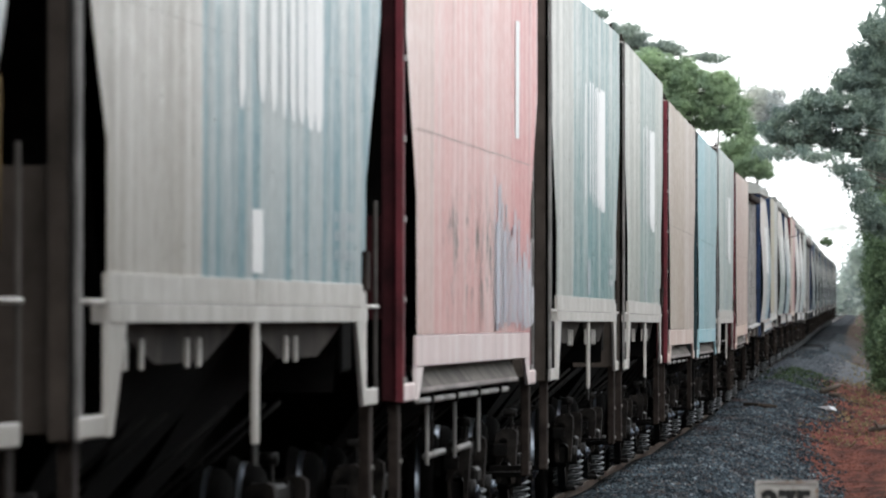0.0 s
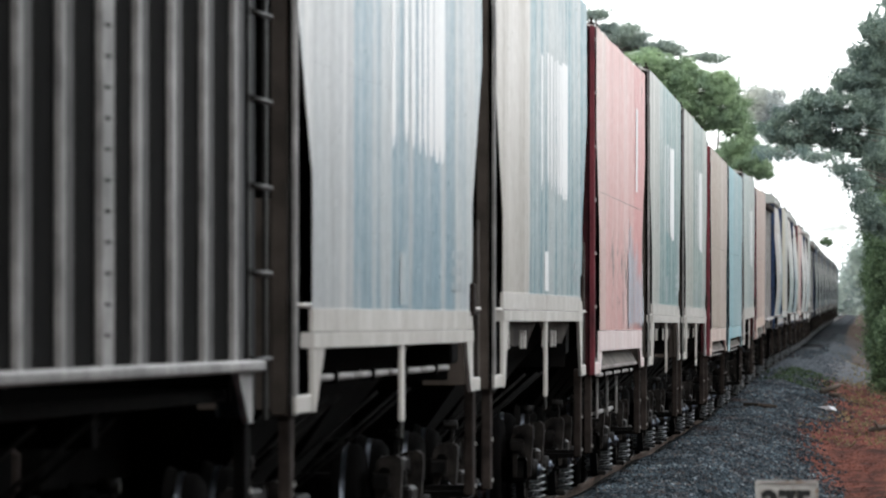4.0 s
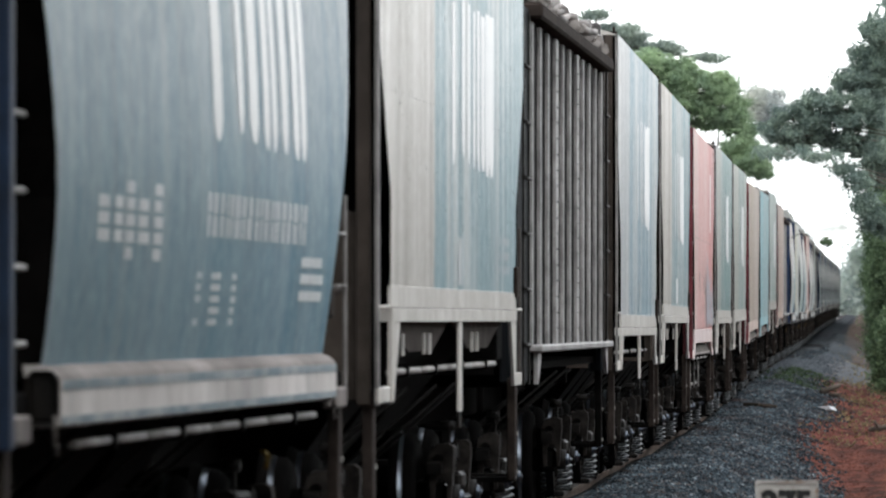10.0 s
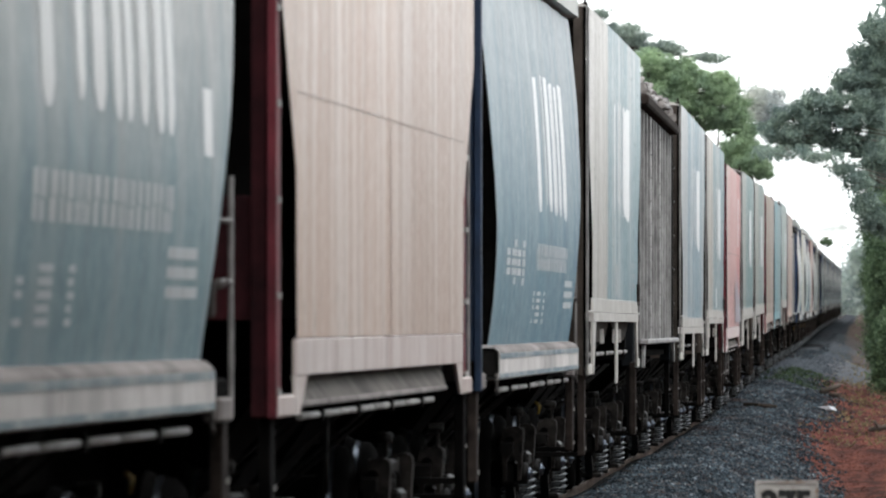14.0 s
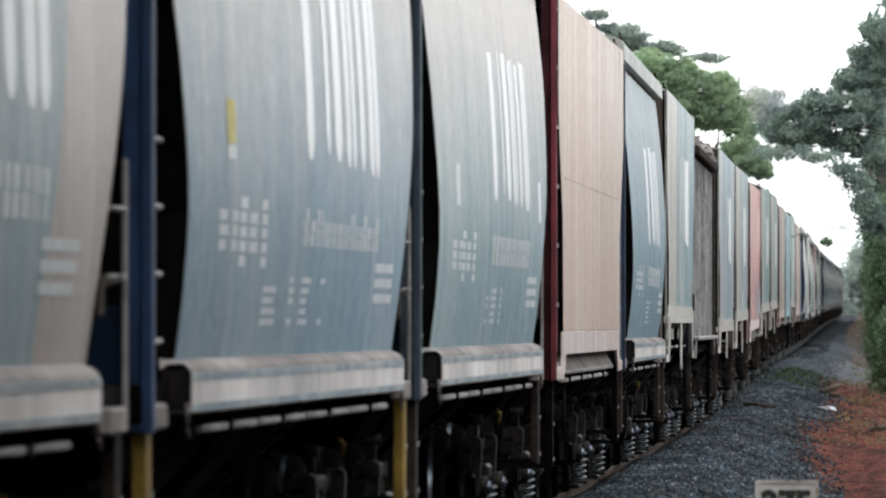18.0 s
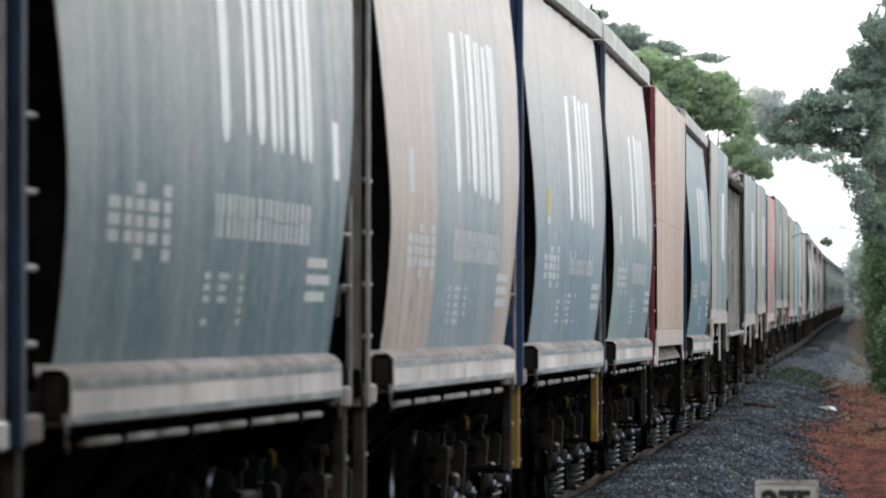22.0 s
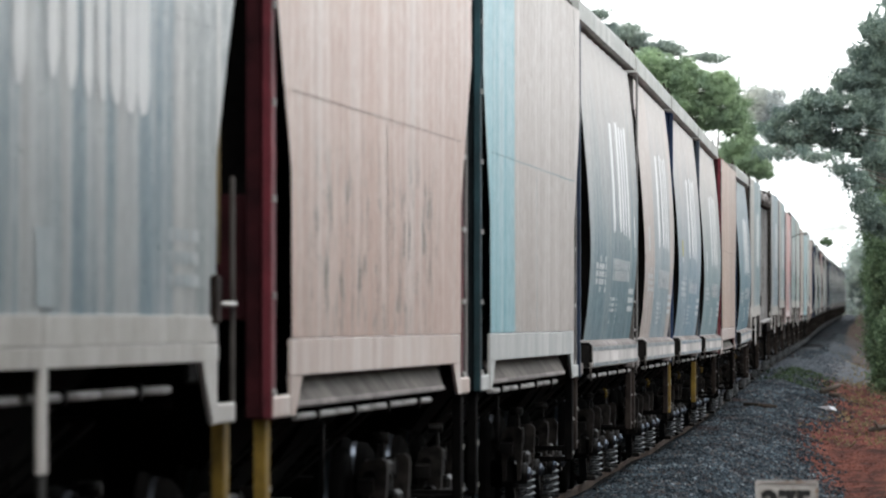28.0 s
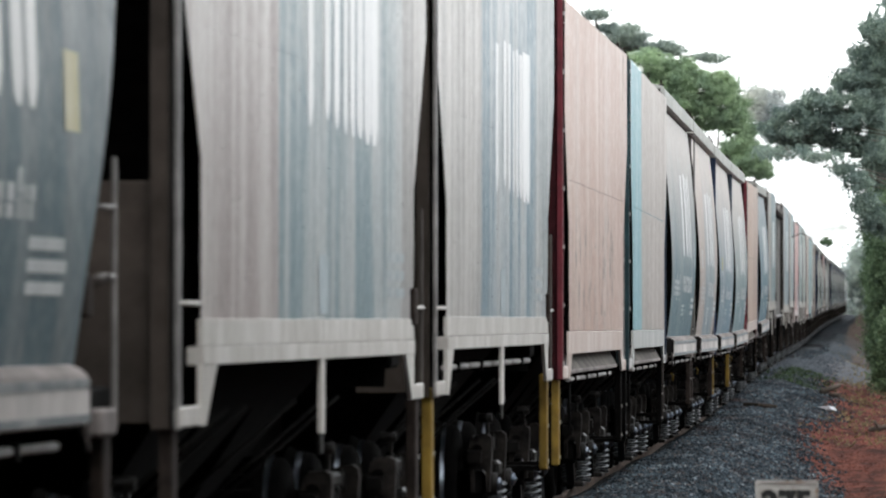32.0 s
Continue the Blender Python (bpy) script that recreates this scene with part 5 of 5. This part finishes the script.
# ---- kilometre board ----
def board():
    b = empty("kilometre_board", pose(-0.43, 46.7, ground_height(-0.43, 46.7), 0, 0, 2))
    tagged(b, "rusty white kilometre board with black numerals 275", "sign")
    z = 0.735 - ground_height(-0.43, 46.7)
    part("post", box(-0.03, 0.03, 0.0, 0.05, -0.3, z - 0.02, bevel=0.008), RUST, b)
    m, n, l, bs = material("chipped_white_enamel", 0.45)
    g = grain(n, l, mapped(n, l, (1, 1, 1)), 7, 6, 0.7)
    l.new(ramp(n, l, g, [(0.36, (0.2, 0.1, 0.05)), (0.44, (0.34, 0.32, 0.29)), (0.62, (0.47, 0.455, 0.43))]), bs.inputs["Base Color"])
    part("plate", box(-0.175, 0.175, -0.012, 0.0, z - 0.25, z, bevel=0.004), m, b)
    rim = bmesh.new()
    for q in ((-0.178, -0.163, z - 0.253, z + 0.003), (0.163, 0.178, z - 0.253, z + 0.003), (-0.163, 0.163, z - 0.012, z + 0.003), (-0.163, 0.163, z - 0.253, z - 0.238)):
        add_box(rim, q[0], q[1], -0.02, -0.012, q[2], q[3])
    part("rim", rim, m, b)
    black, _, _, bb = material("black_numerals", 0.5)
    bb.inputs["Base Color"].default_value = (0.006, 0.006, 0.006, 1)
    cu = bpy.data.curves.new("numerals", "FONT")
    cu.body, cu.size, cu.extrude, cu.align_x = "275", 0.19, 0.002, "CENTER"
    cu.offset = 0.009
    cu.materials.append(black)
    o = new("numerals", cu)
    o.parent = b
    o.matrix_local = pose(0, -0.016, z - 0.19, 90, 0, 0)
    dg = bpy.context.evaluated_depsgraph_get()
    me = bpy.data.meshes.new_from_object(o.evaluated_get(dg))
    bpy.data.objects.remove(o)
    k = new("numerals", me)
    k.parent = b
    k.matrix_local = pose(0, -0.016, z - 0.19, 90, 0, 0)


board()

# ---- plants ----
def leaf_material(name, c1, c2, scale=0.8):
    m, n, l, b = material(name, 0.6)
    g = n.new("ShaderNodeNewGeometry")
    patch = ramp(n, l, grain(n, l, mapped(n, l, (1, 1, 1)), scale, 2), [(0.36, (0.72, 0.75, 0.80)), (0.64, (1.16, 1.15, 1.08))])
    col = mixed(n, l, 1.0, ramp(n, l, g.outputs["Random Per Island"], [(0.0, c1), (1.0, c2)]), patch, "MULTIPLY")
    l.new(col, b.inputs["Base Color"])
    b.inputs["Specular IOR Level"].default_value = 0.2
    t = n.new("ShaderNodeBsdfTranslucent")
    l.new(col, t.inputs["Color"])
    mx = n.new("ShaderNodeMixShader")
    mx.inputs[0].default_value = 0.35
    l.new(b.outputs[0], mx.inputs[1])
    l.new(t.outputs[0], mx.inputs[2])
    l.new(mx.outputs[0], n["Material Output"].inputs["Surface"])
    return m


BARK = speckled("grey_bark", (0.05, 0.042, 0.035), (0.13, 0.11, 0.09), 3, 0.95)
LEAF_LIGHT = leaf_material("bright_leaves", (0.225, 0.315, 0.19), (0.365, 0.475, 0.305))
LEAF_DARK = leaf_material("dark_leaves", (0.10, 0.142, 0.122), (0.245, 0.31, 0.265), 1.6)
# the air's haze is put into these two leaf colours, pale and grey
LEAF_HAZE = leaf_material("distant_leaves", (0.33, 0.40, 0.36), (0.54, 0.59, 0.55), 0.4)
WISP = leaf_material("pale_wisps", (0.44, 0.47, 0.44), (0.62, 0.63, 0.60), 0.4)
LEAF_BUSH = leaf_material("bush_leaves", (0.04, 0.075, 0.04), (0.17, 0.24, 0.13), 1.6)
# a weaker haze is mixed into this leaf colour
LEAF_SOFT = leaf_material("soft_grey_leaves", (0.19, 0.24, 0.205), (0.35, 0.41, 0.36))


def leaves(puffs, count, size, seed):
    """Leaf blades scattered through puffs (centre, radii); one mesh by arrays."""
    rng = np.random.default_rng(seed)
    vol = np.array([r[0] * r[1] * r[2] for _, r in puffs]) ** 0.7
    pick = rng.choice(len(puffs), count, p=vol / vol.sum())
    cen = np.array([c for c, _ in puffs])[pick]
    rad = np.array([r for _, r in puffs])[pick]
    d = np.clip(rng.normal(0, 0.52, size=(count, 3)), -1.5, 1.5)
    p = cen + d * rad
    a = rng.normal(size=(count, 3))
    a /= np.linalg.norm(a, axis=1)[:, None]
    b = np.cross(a, rng.normal(size=(count, 3)))
    b /= np.linalg.norm(b, axis=1)[:, None]
    sz = size * rng.uniform(0.6, 1.4, count)[:, None]
    v = np.stack([p - a * sz, p + b * sz * 0.45, p + a * sz, p - b * sz * 0.45], 1).reshape(-1, 3)
    me = bpy.data.meshes.new("crown")
    me.from_pydata(v.tolist(), [], np.arange(count * 4).reshape(-1, 4).tolist())
    return me


def limb(bm, pts, r0, r1):
    n = len(pts) - 1
    for i in range(n):
        add_tube(bm, pts[i], pts[i + 1], r0 + (r1 - r0) * i / n, 8, 0, r0 + (r1 - r0) * (i + 1) / n)


def tree(x, y, label, crown, mat, count, size, seed, puff=(1.1, 0.75), n=40, trunk=0.25, name="tree"):
    """crown: list of ellipsoids (dx, dy, z, rx, ry, rz) that the clumps fill; limbs reach into them."""
    z0 = ground_height(x, y)
    t = empty(name, pose(x, y, z0 - 0.1))
    tagged(t, label, "tree" if name == "tree" else "shrub")
    rnd = random.Random(seed)
    bm = bmesh.new()
    low = min(c[2] - c[5] * 0.4 for c in crown)
    top = Vector((crown[0][0] * 0.3, crown[0][1] * 0.3, max(0.4, low)))
    limb(bm, [Vector((0, 0, -0.3)), top * 0.5 + Vector((rnd.uniform(-0.2, 0.2), 0, 0)), top], trunk, trunk * 0.7)
    puffs = []
    for dx, dy, cz, rx, ry, rz in crown:
        mid = Vector((dx, dy, cz))
        limb(bm, [top, (top + mid) / 2 + Vector((0, 0, 0.3)), mid], trunk * 0.6, trunk * 0.2)
        for k in range(max(4, int(n * rx * rz / sum(c[3] * c[5] for c in crown)))):
            a, e = rnd.uniform(0, 2 * math.pi), math.asin(rnd.uniform(-0.8, 1))
            q = rnd.uniform(0.45, 1.0)
            c = mid + Vector((rx * q * math.cos(e) * math.cos(a), ry * q * math.cos(e) * math.sin(a), rz * q * math.sin(e)))
            s = rnd.uniform(0.6, 1.25)
            puffs.append((tuple(c), (puff[0] * s, puff[0] * s, puff[1] * s)))
            if k % 3 == 0:
                limb(bm, [mid, (mid + c) / 2 + Vector((0, 0, 0.15)), c], trunk * 0.16, trunk * 0.04)
    part("trunk", bm, BARK, t, "grey-brown trunk and limbs")
    me = leaves(puffs, count, size, seed)
    me.materials.append(mat)
    c = new("crown", me)
    c.parent = t
    return t


def spot(px, py, s):
    """A place at s metres from its picture position px, py, fitted to the camera's view."""
    return (px - 1526.35) * s / 14555.0, 1.605 + (580.0 - py) * s / 14555.0


def crown_at(s, x0, z0, blobs):
    """Crown ellipsoids from picture positions and sizes (px, py, rx, ry) at s metres, relative to a trunk at x0 on
    ground z0.
    """
    k = s / 14555.0
    out = []
    for px, py, rx, ry in blobs:
        x, z = spot(px, py, s)
        out.append((x - x0, random.uniform(-1, 1), z - z0, rx * k, max(rx * k * 0.8, 0.8), ry * k))
    return out


def wood(s, x0, label, blobs, mat, count, size, seed, puff, n, trunk=0.2, name="tree"):
    return tree(x0, s, label, crown_at(s, x0, ground_height(x0, s) - 0.1, blobs), mat, count, size, seed, puff=puff, n=n, trunk=trunk, name=name)


wood(400, -10.0, "tall light green leafy tree behind the train", [(1185, 138, 55, 38), (1240, 165, 55, 40), (1140, 108, 42, 20), (1222, 205, 60, 40), (1285, 200, 36, 46), (1268, 150, 34, 24), (1170, 185, 60, 40)], LEAF_LIGHT, 60000, 0.085, 3, (0.40, 0.24), 320, 0.15)
wood(430, -9.0, "rounded green tree close behind the wagons", [(1308, 248, 34, 44), (1330, 285, 28, 30), (1290, 290, 40, 40), (1352, 305, 14, 18)], LEAF_LIGHT, 24000, 0.085, 4, (0.36, 0.24), 150, 0.1)
wood(470, -15.5, "flat-topped umbrella-shaped tree over the woods", [(1105, 68, 34, 10), (1155, 82, 36, 9), (1186, 88, 18, 4), (1250, 103, 28, 5), (1055, 30, 18, 8), (1076, 52, 20, 8), (1116, 48, 12, 4), (1090, 80, 30, 10)], LEAF_SOFT, 9000, 0.12, 5, (0.6, 0.24), 70)
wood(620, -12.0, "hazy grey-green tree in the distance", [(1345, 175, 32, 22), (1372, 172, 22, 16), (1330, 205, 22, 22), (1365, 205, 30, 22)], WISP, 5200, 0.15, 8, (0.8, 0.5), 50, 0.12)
wood(205, 4.0, "dark spreading tree arching over the line", [(1548, 58, 26, 28), (1535, 108, 38, 32), (1502, 150, 42, 32), (1455, 185, 46, 28), (1402, 214, 42, 24), (1362, 236, 26, 18), (1468, 216, 46, 16), (1530, 205, 44, 42), (1555, 290, 34, 46), (1542, 258, 28, 28), (1425, 240, 44, 18), (1552, 165, 34, 44), (1568, 110, 34, 60), (1398, 248, 46, 20), (1450, 250, 44, 18), (1498, 258, 36, 24)], LEAF_DARK, 64000, 0.045, 6, (0.17, 0.11), 760, 0.05)
wood(190, 4.5, "sparse leafy twigs hanging from the arching tree", [(1400, 272, 44, 7), (1455, 278, 34, 7), (1352, 268, 14, 10), (1495, 300, 20, 14), (1515, 326, 22, 20), (1530, 362, 18, 22), (1548, 392, 22, 34)], LEAF_DARK, 7500, 0.045, 16, (0.22, 0.13), 110, 0.035)
for k, (s, blobs, cnt) in enumerate((
        (225, [(1566, 560, 22, 120), (1574, 430, 32, 90), (1584, 660, 34, 60)], 12000),
        (250, [(1560, 490, 16, 70), (1562, 395, 28, 50), (1575, 300, 38, 60)], 9000),
        (290, [(1554, 600, 14, 60), (1553, 530, 13, 60)], 6000),
        (330, [(1552, 450, 18, 40), (1549, 505, 14, 50)], 6000),
        (210, [(1600, 600, 40, 110), (1610, 430, 50, 120)], 8000))):
    x0 = spot(blobs[0][0], 0, s)[0] + 0.5
    wood(s, x0, "dense green lineside bush", blobs, LEAF_BUSH, int(cnt * 1.6), 0.06, 20 + k, (0.30, 0.3), 110, 0.05, "bush")
wood(160, 0.8, "low green weeds at the foot of the bushes", [(1560, 665, 14, 30), (1572, 610, 16, 40)], LEAF_BUSH, 2500, 0.05, 31, (0.2, 0.2), 24, 0.03, "bush")
for k, (s, blobs) in enumerate(((980, [(1515, 500, 34, 50), (1545, 490, 30, 60), (1490, 520, 20, 30), (1484, 548, 16, 16), (1518, 552, 14, 18), (1535, 560, 12, 14), (1500, 562, 30, 14), (1540, 566, 26, 12)]), (1010, [(1440, 520, 60, 30), (1560, 470, 50, 60)]), (700, [(1540, 480, 26, 60), (1560, 500, 30, 60)]))):
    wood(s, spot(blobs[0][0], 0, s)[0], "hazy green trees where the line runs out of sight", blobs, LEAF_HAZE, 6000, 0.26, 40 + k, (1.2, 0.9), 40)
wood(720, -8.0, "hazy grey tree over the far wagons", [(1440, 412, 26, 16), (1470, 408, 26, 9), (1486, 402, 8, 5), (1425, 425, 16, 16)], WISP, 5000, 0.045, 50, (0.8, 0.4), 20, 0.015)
wood(240, -3.2, "dark leafy spray of a hanging twig", [(1465, 431, 12, 5)], LEAF_BUSH, 240, 0.05, 51, (0.12, 0.08), 8, 0.03, "bush")


def thicket(name, x0, x1, s0, s1, top, count, size, seed, label):
    """A long dense belt of leaves along the line, out of sight, added to block sky light."""
    rng = np.random.default_rng(seed)
    puffs = []
    for i in range(int((s1 - s0) / 1.6)):
        s_ = s0 + 1.6 * i
        for z in np.arange(0.4, top, 1.1):
            x_ = side_of(s_) + rng.uniform(x0, x1)
            puffs.append(((x_, s_ + rng.uniform(-0.6, 0.6), ground_height(x_, s_) + z), (1.0, 1.0, 0.85)))
    me = leaves(puffs, count, size, seed)
    me.materials.append(LEAF_DARK)
    return tagged(new(name, me), label, "woods", kind="stuff")


# unseen belts; their heights set how much light reaches the wagons
thicket("woods", -9.5, -6.0, -40, 380, 7.0, 60000, 0.30, 61, "dark dense woods beyond the train")
thicket("woods", 5.2, 8.6, 340, 780, 17.0, 70000, 0.40, 63, "tall dark dense woods along the line")
thicket("woods", 8.8, 12.0, -60, 14, 13.0, 46000, 0.32, 62, "tall dark dense woods along the path")
thicket("woods", 8.6, 11.0, 14, 38, 9.5, 16000, 0.32, 65, "dark dense woods along the path")
thicket("woods", 8.5, 10.8, 38, 122, 4.2, 17000, 0.32, 66, "low dark thicket along the path")
thicket("woods", 8.4, 10.6, 122, 340, 5.6, 42000, 0.32, 64, "dark dense woods along the path")


# ---- small things on the path ----
def on_ground(px, py):
    """Where the camera's ray through picture position px, py meets the ground."""
    lo = 20.0
    while lo < 900:
        x, z = spot(px, py, lo)
        if z < ground_height(x, lo):
            break
        lo += 0.5
    return x, lo, ground_height(x, lo)


x, s, z = on_ground(1465, 728)
bm = fix(add_plate(bmesh.new(), [(-0.16, 0.0), (0.18, 0.0), (0.15, 0.06), (-0.1, 0.08)], -0.13, 0.13))
tagged(part("litter", bm, paint((0.75, 0.77, 0.8), 0.2), m=pose(x, s, z + 0.02, 0, 8, 60)), "crumpled white litter lying on red earth", "litter")
x, s, z = on_ground(1468, 703)
bm = add_tube(tube((-0.2, 0, 0.1), (0.25, 0.2, 0.28), 0.07, 9, 0, 0.05), (0.0, 0.1, 0.06), (0.24, -0.1, 0.04), 0.05, 8)
tagged(part("log", bm, BARK, m=pose(x, s, z)), "short broken grey log beside the ballast", "log")
x, s, z = on_ground(1552, 765)
bm = add_tube(tube((-0.16, 0, 0.03), (0.5, 0.1, 0.16), 0.055, 9, 0, 0.045), (0.02, 0.0, 0.08), (-0.05, -0.05, 0.22), 0.03, 7)
tagged(part("log", bm, BARK, m=pose(x, s, z)), "dark fallen log at the edge of the path", "log")
x, s, z = on_ground(1345, 722)
tagged(part("plank", box(-0.22, 0.22, -0.3, 0.3, 0.02, 0.08, bevel=0.01), SLEEPER, m=pose(x, s, z, 0, 5, 30)), "dark weathered plank on the ballast", "plank")


def tufts(name, cx, s0, s1, width, count, mat, seed, label, h=0.16):
    rng = np.random.default_rng(seed)
    ss = rng.uniform(s0, s1, count)
    xs_ = cx + rng.normal(0, width, count) + np.array([side_of(float(c)) for c in ss])
    zs = np.array([ground_height(float(a), float(c)) for a, c in zip(xs_, ss)])
    lean = rng.normal(0, 0.06, (count, 2))
    hh = h * rng.uniform(0.4, 1.3, count)
    w_ = 0.02 * rng.uniform(0.6, 1.6, count)
    a = np.stack([xs_ - w_, ss, zs], -1)
    c = np.stack([xs_ + w_, ss, zs], -1)
    t = np.stack([xs_ + lean[:, 0], ss + lean[:, 1], zs + hh], -1)
    v = np.stack([a, c, t], 1).reshape(-1, 3)
    me = bpy.data.meshes.new(name)
    me.from_pydata(v.tolist(), [], np.arange(count * 3).reshape(-1, 3).tolist())
    me.materials.append(mat)
    return tagged(new(name, me), label, "grass", kind="stuff")


GRASS = leaf_material("grass_blades", (0.028, 0.052, 0.026), (0.075, 0.115, 0.052))
DRY = leaf_material("dry_grass", (0.12, 0.10, 0.05), (0.25, 0.2, 0.11))
tufts("grass", 1.95, 200, 236, 0.40, 800, GRASS, 71, "low green grass patch on the ballast edge", 0.10)
tufts("dry_grass", 3.6, 150, 330, 0.5, 1100, DRY, 72, "thin dry grass along the path", 0.07)


# ---- the running of the train ----
def motions():
    for w, s0 in WAGONS:
        walk(w, [(t, track_pose(s0 + run(t))) for t in range(0, 33, 2)])
    turns = [(k * 0.1, run(k * 0.1) / 0.457) for k in range(321)]
    for sets, s0 in ROLLING:
        for ax in sets:
            p = ax.location.copy()
            walk(ax, [(t, Matrix.Translation(p) @ Matrix.Rotation(-a, 4, "X")) for t, a in turns])


motions()
